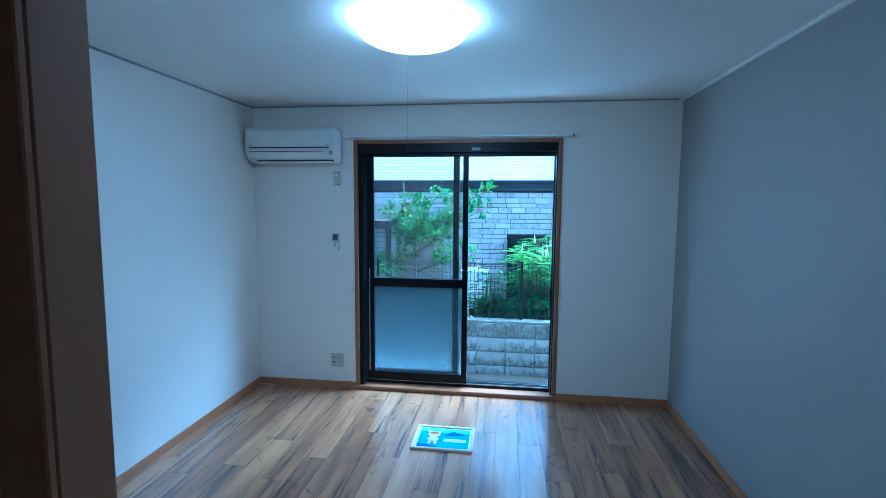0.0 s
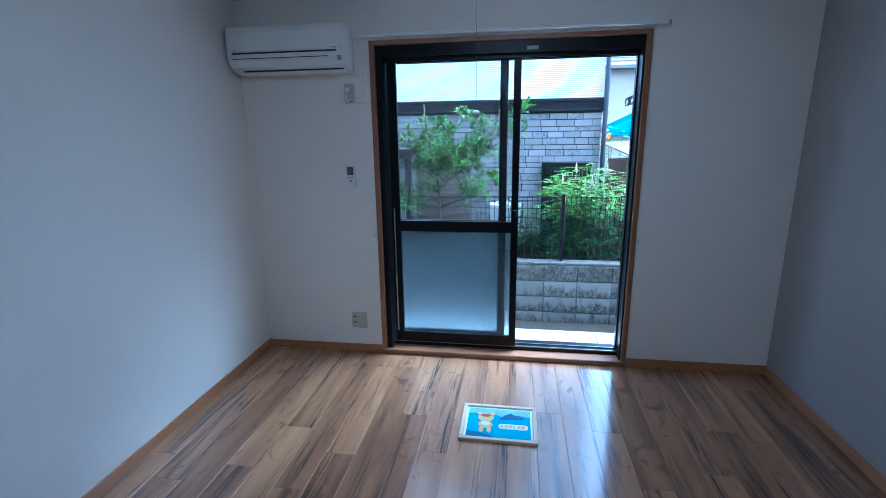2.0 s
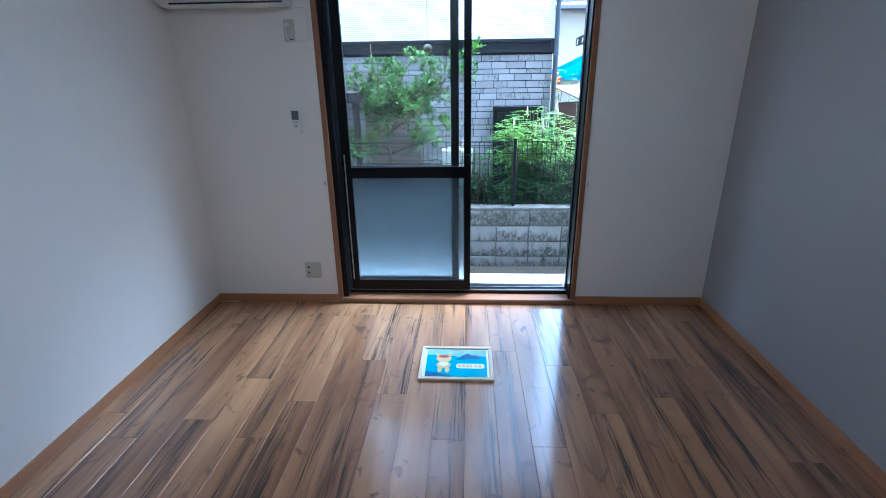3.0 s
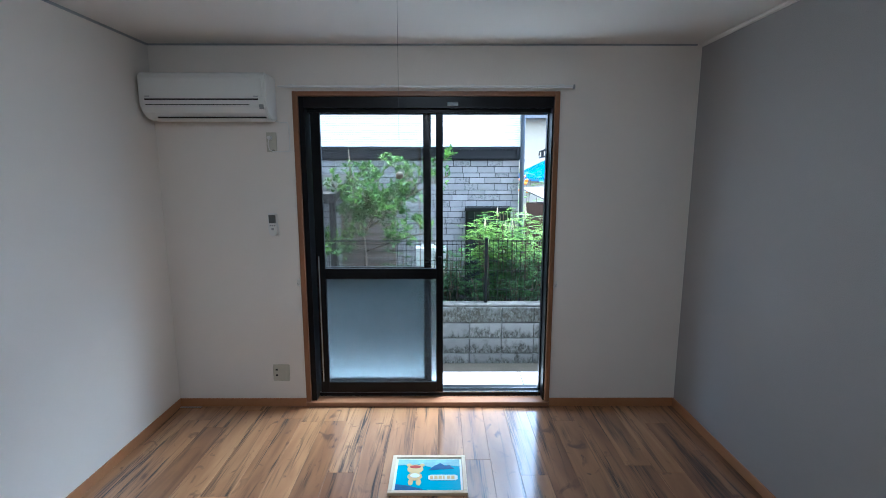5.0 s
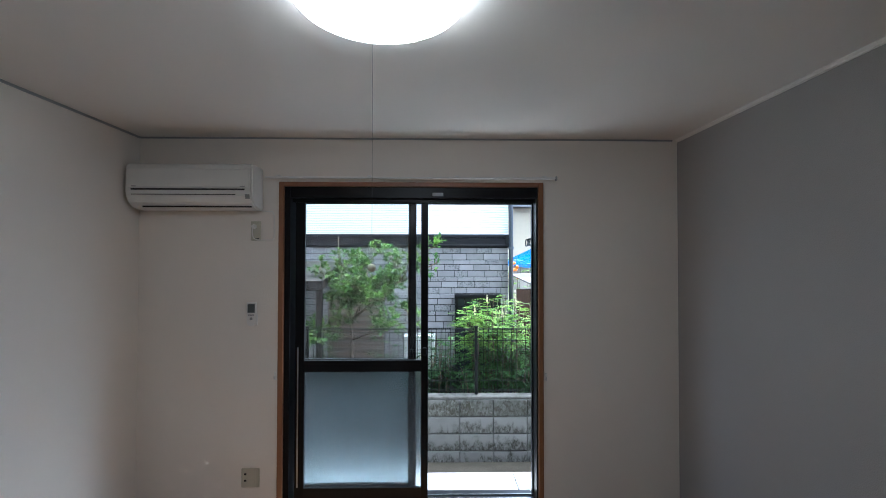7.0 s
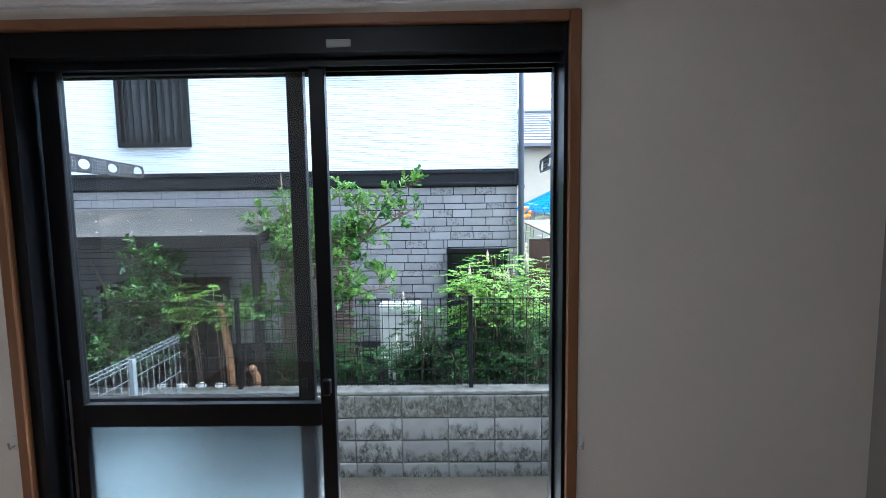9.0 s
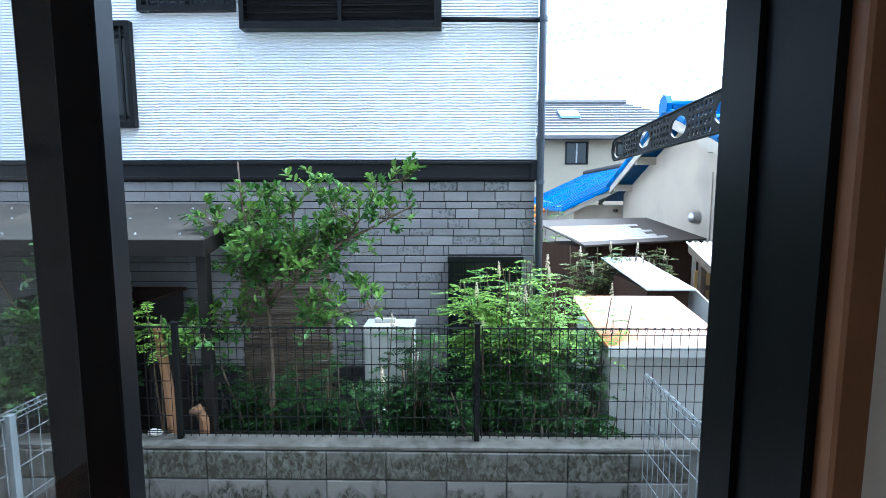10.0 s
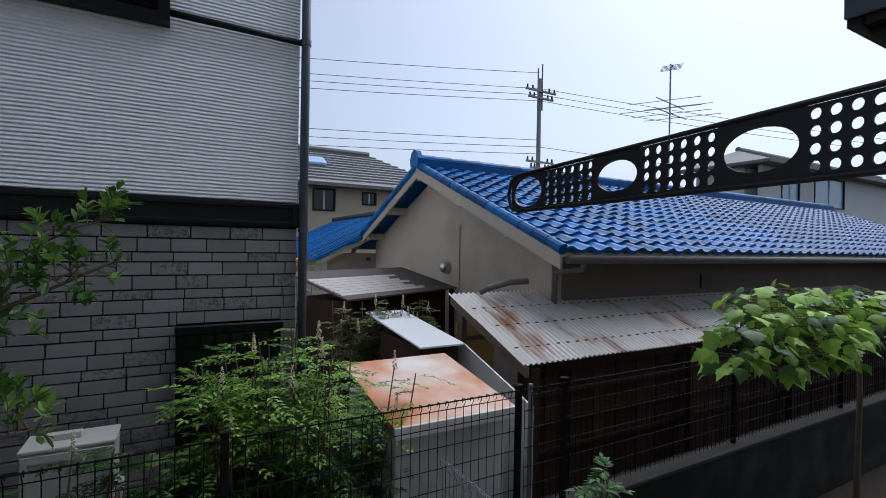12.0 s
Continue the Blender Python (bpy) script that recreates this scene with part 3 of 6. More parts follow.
# ---- hook rail on the side wall ----
hr = thing("hook_rail", (XL, 1.65, 1.86), "grey-white coat hook rail screwed to the wall", "hook rail")
bm = bmesh.new()
prism(bm, [(XL, 1.856), (XL + 0.012, 1.856), (XL + 0.016, 1.862), (XL + 0.016, 1.914), (XL + 0.012, 1.921), (XL, 1.921)], "y", 1.19, 2.085)
HOOKGREY = material("grey_rail_plastic", (0.44, 0.46, 0.46), 0.3, tone=0.06, scale=8, bump=0.02)
part("rail", bm, HOOKGREY, hr)
part("lip", bx(XL + 0.001, XL + 0.019, 1.19, 2.085, 1.850, 1.8555, bevel=0.001), GREYPL, hr, "darker lower edge")
part("groove", bx(XL + 0.0165, XL + 0.0175, 1.20, 2.075, 1.897, 1.907), DARK, hr, "dark groove line")
part("end_cap", bx(XL, XL + 0.018, 2.0855, 2.094, 1.850, 1.922, bevel=0.003), GREYPL, hr)
part("end_cap", bx(XL, XL + 0.018, 1.181, 1.1895, 1.850, 1.922, bevel=0.003), GREYPL, hr)
for y in (1.30, 1.49, 1.68, 1.83, 1.99):
    bm = bmesh.new()
    rod(bm, (XL + 0.0176, y, 1.890), (XL + 0.045, y, 1.894), 0.012, 0.011, 12)
    hook = part("hook", bm, GREYPL, hr, "grey peg")
    bm = bmesh.new()
    bmesh.ops.create_uvsphere(bm, u_segments=14, v_segments=9, radius=0.017, matrix=pose(XL + 0.052, y, 1.895) @ Matrix.Diagonal((0.75, 1, 1, 1)))
    part("knob", bm, PLASTIC, hook, "round white knob", smooth=True)

# ---- framed picture board lying on the floor ----
PWOOD = material("pale_frame_wood", (0.62, 0.52, 0.36), 0.5, tone=0.1, grain=80)
TURQ = material("turquoise_print", (0.01, 0.36, 0.52), 0.3, tone=0.08)
NAVY = material("navy_print", (0.02, 0.10, 0.25), 0.3, tone=0.3, scale=30)
SKYP = material("pale_print", (0.28, 0.50, 0.52), 0.3, tone=0.3, scale=25)
BUFF = material("buff_print", (0.68, 0.50, 0.22), 0.3, tone=0.1)
WHITEP = material("white_print", (0.78, 0.80, 0.76), 0.3, tone=0.03)
REDP = material("red_print", (0.45, 0.06, 0.04), 0.3)
BX0, BX1, BY0, BY1 = -0.467, -0.058, 2.865, 3.192
pb = thing("framed_picture", ((BX0 + BX1) / 2, (BY0 + BY1) / 2, 0), "framed turquoise picture board lying on the wooden floor", "picture")
part("frame", bx(BX0, BX1, BY0, BY0 + 0.022, 0.0, 0.018, bevel=0.002), PWOOD, pb)
part("frame", bx(BX0, BX1, BY1 - 0.022, BY1, 0.0, 0.018, bevel=0.002), PWOOD, pb)
part("frame", bx(BX0, BX0 + 0.022, BY0 + 0.022, BY1 - 0.022, 0.0, 0.018, bevel=0.002), PWOOD, pb)
part("frame", bx(BX1 - 0.022, BX1, BY0 + 0.022, BY1 - 0.022, 0.0, 0.018, bevel=0.002), PWOOD, pb)
pic = part("print", bx(BX0 + 0.022, BX1 - 0.022, BY0 + 0.022, BY1 - 0.022, 0.001, 0.008), WHITEP, pb)
part("field", bx(BX0 + 0.034, BX1 - 0.034, BY0 + 0.034, BY1 - 0.034, 0.0085, 0.0095), TURQ, pic, "turquoise printed field")


def blot(pts, z0, mat, lb):
    bm = bmesh.new()
    prism(bm, pts, "z", z0, z0 + 0.0008)
    part("motif", bm, mat, pic, lb)


def oval(cx, cy, rx, ry, n=18):
    return [(cx + rx * math.cos(2 * math.pi * i / n), cy + ry * math.sin(2 * math.pi * i / n)) for i in range(n)]


U, V = BX0 + 0.034, BY0 + 0.034
blot([(U, V + 0.205), (U, V + 0.258), (U + 0.34, V + 0.258), (U + 0.34, V + 0.195), (U + 0.26, V + 0.21), (U + 0.2, V + 0.18), (U + 0.12, V + 0.215)], 0.0098, SKYP, "pale hazy hills")
blot([(U + 0.17, V + 0.16), (U + 0.2, V + 0.2), (U + 0.235, V + 0.225), (U + 0.26, V + 0.2), (U + 0.285, V + 0.205), (U + 0.31, V + 0.175), (U + 0.25, V + 0.17)], 0.0108, NAVY, "dark blue hill shape")
blot([(U, V), (U, V + 0.045), (U + 0.06, V + 0.035), (U + 0.13, V + 0.012), (U + 0.15, V)], 0.0098, NAVY, "dark blue corner shape")
for cx, cy, rx, ry in ((0.098, 0.170, 0.044, 0.040), (0.098, 0.105, 0.040, 0.034), (0.078, 0.058, 0.013, 0.026), (0.120, 0.058, 0.013, 0.026), (0.062, 0.205, 0.014, 0.014), (0.134, 0.205, 0.014, 0.014)):
    blot(oval(U + cx, V + cy, rx, ry), 0.0120, BUFF, "buff printed shape")
blot(oval(U + 0.098, V + 0.188, 0.030, 0.013), 0.0129, REDP, "red printed shape")
blot(oval(U + 0.098, V + 0.112, 0.026, 0.018), 0.0129, WHITEP, "white printed shape")
blot([(U + 0.17 + a, V + 0.075 + b) for a, b in ((0, 0.01), (0.012, 0), (0.145, 0), (0.157, 0.01), (0.157, 0.036), (0.145, 0.046), (0.012, 0.046), (0, 0.036))], 0.0109, WHITEP, "cream lettering panel")
for i, w in enumerate((0.016, 0.018, 0.018, 0.010, 0.018, 0.018)):
    a = U + 0.180 + i * 0.0225
    blot([(a, V + 0.086), (a + w, V + 0.086), (a + w, V + 0.112), (a, V + 0.112)], 0.0119, BUFF, "brown lettering bar")

# ---- outside: ground and garden ----
solid("ground", bx(-300, 300, YO + 0.001, 600, -1.2, -0.74), EARTH, "bare earth ground between the houses", "ground", "structure")
solid("terrace", bx(-3.2, 1.40, YO + 0.001, 5.80, -0.735, -0.62, bevel=0.01), CONCRETE, "pale concrete terrace slab outside the window", "terrace", "structure")
solid("gutter_strip", bx(-6, 1.40, 5.85, 6.31, -0.7395, -0.733), EARTH, "dark damp channel below the block wall", "kerb", "structure")
solid("raised_soil", bx(-12, 2.60, 6.47, 18.0, -0.735, -0.60), EARTH, "dark soil bed behind the block wall", "soil", "structure")

tj = thing("terrace_joint", (0.685, 5.5, -0.62), "narrow dark expansion joint in the concrete terrace", "joint", kind="structure")
part("strip", bx(0.680, 0.690, 5.10, 5.76, -0.6195, -0.6155), DARK, tj)

# ---- concrete block wall with mesh fence ----
bw = thing("block_wall", (0, 6.4, -0.74), "weathered concrete block garden wall", "wall", kind="structure")
part("core", bx(-6.0, 1.98, 6.335, 6.455, -0.735, -0.008), MORTAR, bw)
part("coping", bx(-6.0, 1.98, 6.318, 6.470, -0.008, 0.022, bevel=0.006), BLOCK, bw, "stained flat coping")
bk = bmesh.new()
box(bk, -0.195, 0.195, 0, 0.03, 0, 0.190, bevel=0.006)
BLOCKMESH = mesh_from(bk, "block", weathered_block("mould_edged_block", (0.122, 0.118, 0.110), (0.028, 0.026, 0.02), 0.10))
MOSSYMESH = BLOCKMESH.copy()
MOSSYMESH.materials.clear()
MOSSYMESH.materials.append(weathered_block("mossy_top_block", (0.108, 0.106, 0.098), (0.03, 0.028, 0.019), 0.20))

# near-black concrete with slightly paler blotches
DARKCONCRETE = material("very_dark_concrete", (0.015, 0.0145, 0.013), 0.92, tone=0.3, scale=4, stain=(0.035, 0.033, 0.03), stain_scale=2.5, stain_at=(0.45, 0.7), bump=0.5, space="World", spec=0.08)
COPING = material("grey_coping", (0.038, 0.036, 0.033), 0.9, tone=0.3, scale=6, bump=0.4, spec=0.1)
dw = thing("boundary_wall", (7.0, 6.4, -0.74), "very dark concrete boundary wall with grey coping", "wall", kind="structure")
part("core", bx(1.985, 13.0, 6.325, 6.455, -0.735, -0.012), DARKCONCRETE, dw)
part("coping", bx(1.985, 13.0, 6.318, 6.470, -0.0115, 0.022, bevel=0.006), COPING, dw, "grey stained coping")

FZ0, FZ1 = 0.05, 0.80


def mesh_panel(parent, along, fixed, a, b, z0, z1, mat, pitch=0.06, rows=(), r=0.0026, curl=1):
    """Welded wire panel: uprights with curled tops, and long wires."""
    def at(s, o, z):
        return (s, fixed + o, z) if along == "x" else (fixed + o, s, z)
    n = max(2, int(round((b - a) / pitch)))
    bm = bmesh.new()
    prof = [(0, z0), (0, z1 - 0.04), (-0.018, z1 - 0.015), (-0.012, z1 + 0.006), (0.012, z1), (0.014, z1 - 0.025)]
    tube(bm, [((0, o * curl, z) if along == "x" else (o * curl, 0, z)) for o, z in prof], r, 4)
    me = mesh_from(bm, "upright_wire", mat)
    for i in range(n + 1):
        piece("upright_wire", me, parent, at(a + (b - a) * i / n, 0, 0))
    for z in rows:
        bm = bmesh.new()
        rod(bm, at(a, 0.002, z), at(b, 0.002, z), r * 1.15, seg=5)
        part("long_wire", bm, mat, parent)
    for o, z in ((-0.014, z1 + 0.002), (0.014, z1 - 0.012)):
        bm = bmesh.new()
        rod(bm, at(a, o * curl, z), at(b, o * curl, z), r * 1.15, seg=5)
        part("long_wire", bm, mat, parent)


posts = (-5.6, -3.63, -1.64, 0.355, 2.02, 2.40, 4.37, 6.37, 8.37)
fe = thing("mesh_fence", (0, 6.40, 0.022), "black welded mesh fence on the block wall", "fence")
for x in posts:
    post = part("post", bx(x - 0.017, x + 0.017, 6.39, 6.425, 0.0225, 0.815, bevel=0.003), FENCEBLACK, fe)
    part("cap", bx(x - 0.025, x + 0.025, 6.387, 6.428, 0.8155, 0.825, bevel=0.002), FENCEBLACK, post)
part("post", bx(2.10, 2.125, 6.39, 6.415, 0.0225, 0.82, bevel=0.003), FENCEGREY, fe, "pale slim post")
for a, b in zip(posts[:-1], posts[1:]):
    mesh_panel(fe, "x", 6.382, a + 0.03, b - 0.03, FZ0, FZ1, FENCEBLACK, 0.055, (0.07, 0.085, 0.19, 0.31, 0.43, 0.55, 0.66, 0.755))
for x, lb in ((-2.045, "pale galvanised mesh side fence of the garden"), (1.42, "pale galvanised mesh side fence of the neighbouring garden")):
    sf = thing("side_fence", (x, 5.2, -0.62), lb, "fence", "garden side fences")
    for y in ((5.64, 4.3) if x < 0 else (5.35, 4.3)):
        part("post", bx(x - 0.018, x + 0.018, y - 0.018, y + 0.018, -0.62, 0.545, bevel=0.003), FENCEGREY, sf)
    mesh_panel(sf, "y", x - 0.022, 4.15, 6.25, -0.50, 0.545, FENCEGREY, 0.07, (-0.45, -0.3, -0.12, 0.06, 0.24, 0.40, 0.50))

# ---- neighbour's two-storey house ----
HY, HX0, HX1 = 7.75, -8.0, 0.945
nh = thing("neighbour_house", (-3.5, HY, -0.60), "two-storey house, white ribbed siding over grey brick panels", "house")
core = part("wall", holed(bmesh.new(), "y", HY + 0.02, HY + 0.2, HX0, HX1, -0.735, 1.80, [(0.19, 0.80, -0.08, 1.06)]), BRICKGAP, nh, "dark joint backing of the brick panels")
part("wall", bx(HX1 - 0.18, HX1, HY + 0.2, 15.0, -0.6, 6.2), SIDING, nh, "white side wall")
up = part("wall", holed(bmesh.new(), "y", HY, HY + 0.2, HX0, HX1, 1.98, 6.2, [(-3.42, -2.69, 2.30, 3.16), (-1.62, 0.03, 3.2, 4.4), (-2.55, -1.75, 3.3, 3.95), (-5.3, -4.36, 3.11, 3.9)]), SIDING, nh, "white finely ribbed siding")
part("wall", bx(HX0, HX1 - 0.18, HY + 1.2, HY + 1.3, -0.6, 6.2), DARK, nh, "dark interior partition")
part("roof", bx(HX0 - 0.4, HX1 + 0.4, HY - 0.5, 15.4, 6.2, 6.35, bevel=0.02), BLACKBAND, nh)
part("seam", bx(-1.735, -1.725, HY - 0.003, HY - 0.0005, 1.98, 6.2), SIDING, up)
band = part("band", bx(HX0, HX1 + 0.012, HY - 0.030, HY + 0.02, 1.795, 1.98, bevel=0.004), BLACKBAND, nh, "black horizontal trim band")
part("ridge", bx(HX0, HX1 + 0.014, HY - 0.045, HY - 0.031, 1.935, 1.965, bevel=0.003), BLACKBAND, band)
part("ridge", bx(HX0, HX1 + 0.014, HY - 0.040, HY - 0.031, 1.81, 1.835, bevel=0.003), BLACKBAND, band)
part("corner_cap", bx(HX1 - 0.045, HX1 + 0.018, HY - 0.055, HY - 0.0455, 1.80, 1.975, bevel=0.004), BLACKBAND, band)
bm = bmesh.new()
tube(bm, [(0.98, HY - 0.05, -0.6), (0.98, HY - 0.05, 6.2)], 0.033, 12)
dp = part("downpipe", bm, BLUEBLACK, nh, "slate blue rain downpipe", smooth=True)
for z in (1.78, 3.18, 4.6):
    bm = bmesh.new()
    rod(bm, (0.98, HY - 0.05, z - 0.02), (0.98, HY - 0.05, z + 0.02), 0.040, seg=12)
    part("pipe_clip", bm, BLUEBLACK, dp)
bm = bmesh.new()
rod(bm, (0.07, HY - 0.045, 3.185), (0.97, HY - 0.045, 3.175), 0.022, seg=10)
part("gutter_pipe", bm, BLACKBAND, nh, "dark horizontal pipe", smooth=True)


def grille_window(x0, x1, z0, z1, bars):
    w = part("window", holed(bmesh.new(), "y", HY - 0.055, HY + 0.06, x0, x1, z0, z1, [(x0 + 0.045, x1 - 0.045, z0 + 0.05, z1 - 0.045)]), BLACKALU, nh, "dark barred window")
    part("pane", bx(x0 + 0.046, x1 - 0.046, HY + 0.02, HY + 0.028, z0 + 0.051, z1 - 0.046), SASHGREY, w, "dark glass")
    part("sash", bx((x0 + x1) / 2 - 0.025, (x0 + x1) / 2 + 0.025, HY + 0.0, HY + 0.019, z0 + 0.051, z1 - 0.046), BLACKALU, w)
    for i in range(bars):
        x = x0 + 0.045 + (x1 - x0 - 0.09) * (i + 0.5) / bars
        part("bar", bx(x - 0.009, x + 0.009, HY - 0.05, HY - 0.035, z0 + 0.048, z1 - 0.044, bevel=0.002), BLACKALU, w)
    for z in (z0 + 0.10, z1 - 0.1):
        part("bar", bx(x0 + 0.046, x1 - 0.046, HY - 0.034, HY - 0.026, z - 0.012, z + 0.012), BLACKALU, w)


grille_window(-3.45, -2.66, 2.27, 3.19, 8)
grille_window(-2.58, -1.72, 3.27, 3.98, 8)
grille_window(-5.33, -4.33, 3.08, 3.93, 9)
sh = part("shutter", holed(bmesh.new(), "y", HY - 0.10, HY + 0.05, -1.66, 0.095, 3.10, 4.45, [(-1.62, -0.80, 3.16, 4.40), (-0.77, 0.03, 3.16, 4.40)]), BLACKALU, nh, "black louvred shutter box")
for i in range(20):
    z = 3.19 + i * 0.06
    for x0, x1 in ((-1.62, -0.80), (-0.77, 0.03)):
        bm = bmesh.new()
        box(bm, x0 + 0.001, x1 - 0.001, -0.025, 0.025, -0.004, 0.004)
        bmesh.ops.transform(bm, matrix=pose(0, HY - 0.06, z, 35, 0, 0), verts=bm.verts)
        part("slat", bm, BLACKALU, sh)
part("backing", bx(-1.62, 0.03, HY - 0.02, HY - 0.01, 3.2, 4.4), DARK, sh)
# kitchen window with grid bars in the brick panels
kw = part("window", holed(bmesh.new(), "y", HY - 0.07, HY + 0.05, 0.162, 0.825, -0.11, 1.095, [(0.205, 0.785, -0.06, 1.045)]), BLACKALU, nh, "black framed window with security grid")
part("hood", bx(0.150, 0.838, HY - 0.11, HY - 0.071, 1.05, 1.115, bevel=0.008), BLACKALU, kw)
part("pane", bx(0.2055, 0.7845, HY + 0.02, HY + 0.028, -0.059, 1.044), SASHGREY, kw, "dark glass")
for i in range(1, 6):
    part("bar", bx(0.205 + i * 0.097 - 0.006, 0.205 + i * 0.097 + 0.006, HY - 0.06, HY - 0.045, -0.059, 1.044), BLACKALU, kw)
for i in range(1, 10):
    part("bar", bx(0.206, 0.784, HY - 0.044, HY - 0.036, -0.06 + i * 0.11 - 0.006, -0.06 + i * 0.11 + 0.006), BLACKALU, kw)

# brown canopy over the neighbour's side yard
CANOPY = material("brown_canopy_sheet", (0.055, 0.050, 0.043), 0.75, tone=0.15, scale=2, stain=(0.10, 0.085, 0.07), stain_scale=2, spec=0.25)
DKBROWN = material("dark_brown_steel", (0.012, 0.010, 0.009), 0.55, tone=0.15, spec=0.2)
cn = thing("yard_canopy", (-3.0, 6.7, -0.60), "brown metal yard canopy on slim dark posts", "canopy")
bm = bmesh.new()
prism(bm, [(6.60, 1.33), (7.715, 1.565), (7.715, 1.585), (6.60, 1.35)], "x", -6.2, -1.535)
sheet = part("roof", bm, CANOPY, cn)
part("fascia", bx(-6.2, -1.50, 6.565, 6.599, 1.235, 1.352, bevel=0.004), DKBROWN, cn)
bm = bmesh.new()
prism(bm, [(6.60, 1.24), (7.715, 1.475), (7.715, 1.59), (6.60, 1.352)], "x", -1.534, -1.50)
part("fascia", bm, DKBROWN, cn)
for x in (-1.545, -3.6, -5.8):
    part("post", bx(x - 0.045, x + 0.025, 6.62, 6.69, -0.60, 1.30, bevel=0.004), DKBROWN, cn)
for k in range(14):
    for y in (6.72, 7.15, 7.5):
        bm = bmesh.new()
        z = 1.352 + (y - 6.60) * 0.2108
        rod(bm, (-1.75 - k * 0.32, y, z), (-1.75 - k * 0.32, y, z + 0.012), 0.010, 0.006, 8)
        part("bolt", bm, GREYPL, sheet)

# ---- laundry pole brackets ----
BRK = material("black_bracket", (0.010, 0.010, 0.011), 0.45, tone=0.1)


def ring_cell(bm, x, u0, u1, v0a, v1a, v0b, v1b, cu, cv, ru, rv, n=16):
    """A piece of plate, in the plane of x, with one oval hole; its lower and upper edges run from a to b."""
    def edge(u, v):
        return bm.verts.new((x, u, v))
    inner, outer = [], []
    for i in range(n):
        a = 2 * math.pi * (i + 0.5) / n
        inner.append(edge(cu + ru * math.cos(a), cv + rv * math.sin(a)))
        c, s = math.cos(a), math.sin(a)
        k = 1 / max(abs(c), abs(s))
        fu, fv = (c * k + 1) / 2, (s * k + 1) / 2
        u = u0 + (u1 - u0) * fu
        lo, hi = v0a + (v0b - v0a) * fu, v1a + (v1b - v1a) * fu
        outer.append(edge(u, lo + (hi - lo) * fv))
    fs = []
    for i in range(n):
        j = (i + 1) % n
        fs.append(bm.faces.new((inner[i], inner[j], outer[j], outer[i])))
    return fs


def laundry_bracket(x, label):
    b = thing("laundry_bracket", (x, YO, 1.75), label, "bracket", "laundry pole brackets")
    y_tip, y_root = 4.675, 4.0
    def lo(y):
        return 1.729 + (y_tip - y) * 0.012
    def hi(y):
        return 1.783 + (y_tip - y) * 0.036
    # rolled rim round the arm carries the perforated plate panels
    bm = bmesh.new()
    pts = [(x, y_root, lo(y_root)), (x, 4.650, lo(4.65)), (x, 4.667, 1.736), (x, 4.674, 1.756), (x, 4.667, 1.777), (x, 4.650, hi(4.65)), (x, y_root, hi(y_root))]
    tube(bm, pts, 0.0028, 8)
    plate = part("arm", bm, BRK, b)
    def panel(bm):
        bmesh.ops.remove_doubles(bm, verts=bm.verts[:], dist=0.0004)
        bmesh.ops.solidify(bm, geom=bm.faces[:], thickness=0.004)
        part("plate", bm, BRK, plate)
    big = [(4.666, 4.593), (4.499, 4.431), (4.343, 4.270), (4.187, 4.110)]
    for u1, u0 in big:
        c = (u0 + u1) / 2
        m = (lo(c) + hi(c)) / 2
        bm = bmesh.new()
        ring_cell(bm, x, u0, u1, lo(u0), hi(u0), lo(u1), hi(u1), c, m, (u1 - u0) / 2 - 0.004, (hi(c) - lo(c)) / 2 - (0.005 if u1 > 4.6 else 0.011), 28)
        panel(bm)
    for (a1, a0), (b1, b0) in zip(big[:-1], big[1:]):
        w = (a0 - b1) / 6
        bm = bmesh.new()
        for i in range(6):
            u0, u1 = b1 + i * w, b1 + (i + 1) * w
            for j in range(4):
                f0, f1 = j / 4, (j + 1) / 4
                def mixv(u, f):
                    return lo(u) + 0.003 + (hi(u) - lo(u) - 0.006) * f
                c = (u0 + u1) / 2
                ring_cell(bm, x, u0, u1, mixv(u0, f0), mixv(u0, f1), mixv(u1, f0), mixv(u1, f1), c, (mixv(c, f0) + mixv(c, f1)) / 2, 0.0046, 0.0050, 12)
        panel(bm)
    bm = bmesh.new()
    box(bm, x - 0.002, x + 0.002, y_root, 4.111, lo(4.05) + 0.001, hi(4.05) - 0.001)
    part("web", bm, BRK, plate)
    part("wall_plate", bx(x - 0.035, x + 0.035, YO + 0.001, 4.0, 1.60, 1.92, bevel=0.005), BRK, b)


laundry_bracket(0.61, "black perforated laundry pole bracket by the open window")
laundry_bracket(-1.25, "black perforated laundry pole bracket by the closed sash")

# ---- low sheds next door ----
RUST = material("rusty_tin_roof", (0.52, 0.49, 0.45), 0.55, metal=0.1, tone=0.1, scale=4, stain=(0.40, 0.15, 0.05), stain_scale=1.5, stain_at=(0.36, 0.58), bump=0.2)
SHEDWHITE = material("dull_white_panel", (0.46, 0.46, 0.44), 0.6, tone=0.12, scale=3, stain=(0.30, 0.28, 0.25), stain_scale=2.5, stain_at=(0.55, 0.8))
DARKWOOD = material("dark_old_boards", (0.036, 0.021, 0.014), 0.85, tone=0.35, scale=4, grain=60, stretch=(6, 6, 0.7), bump=0.5, random_tone=0.3, space="World", spec=0.08)
CORR = material("white_corrugated_tin", (0.84, 0.81, 0.765), 0.6, metal=0.0, tone=0.1, scale=3, stain=(0.40, 0.19, 0.085), stain_scale=1.7, stain_at=(0.54, 0.69), bump=0.15, stretch=(2.4, 0.7, 1), random_tone=0.08, space="World")
WHITETIN = material("white_tin", (0.50, 0.51, 0.52), 0.5, tone=0.08, scale=3)
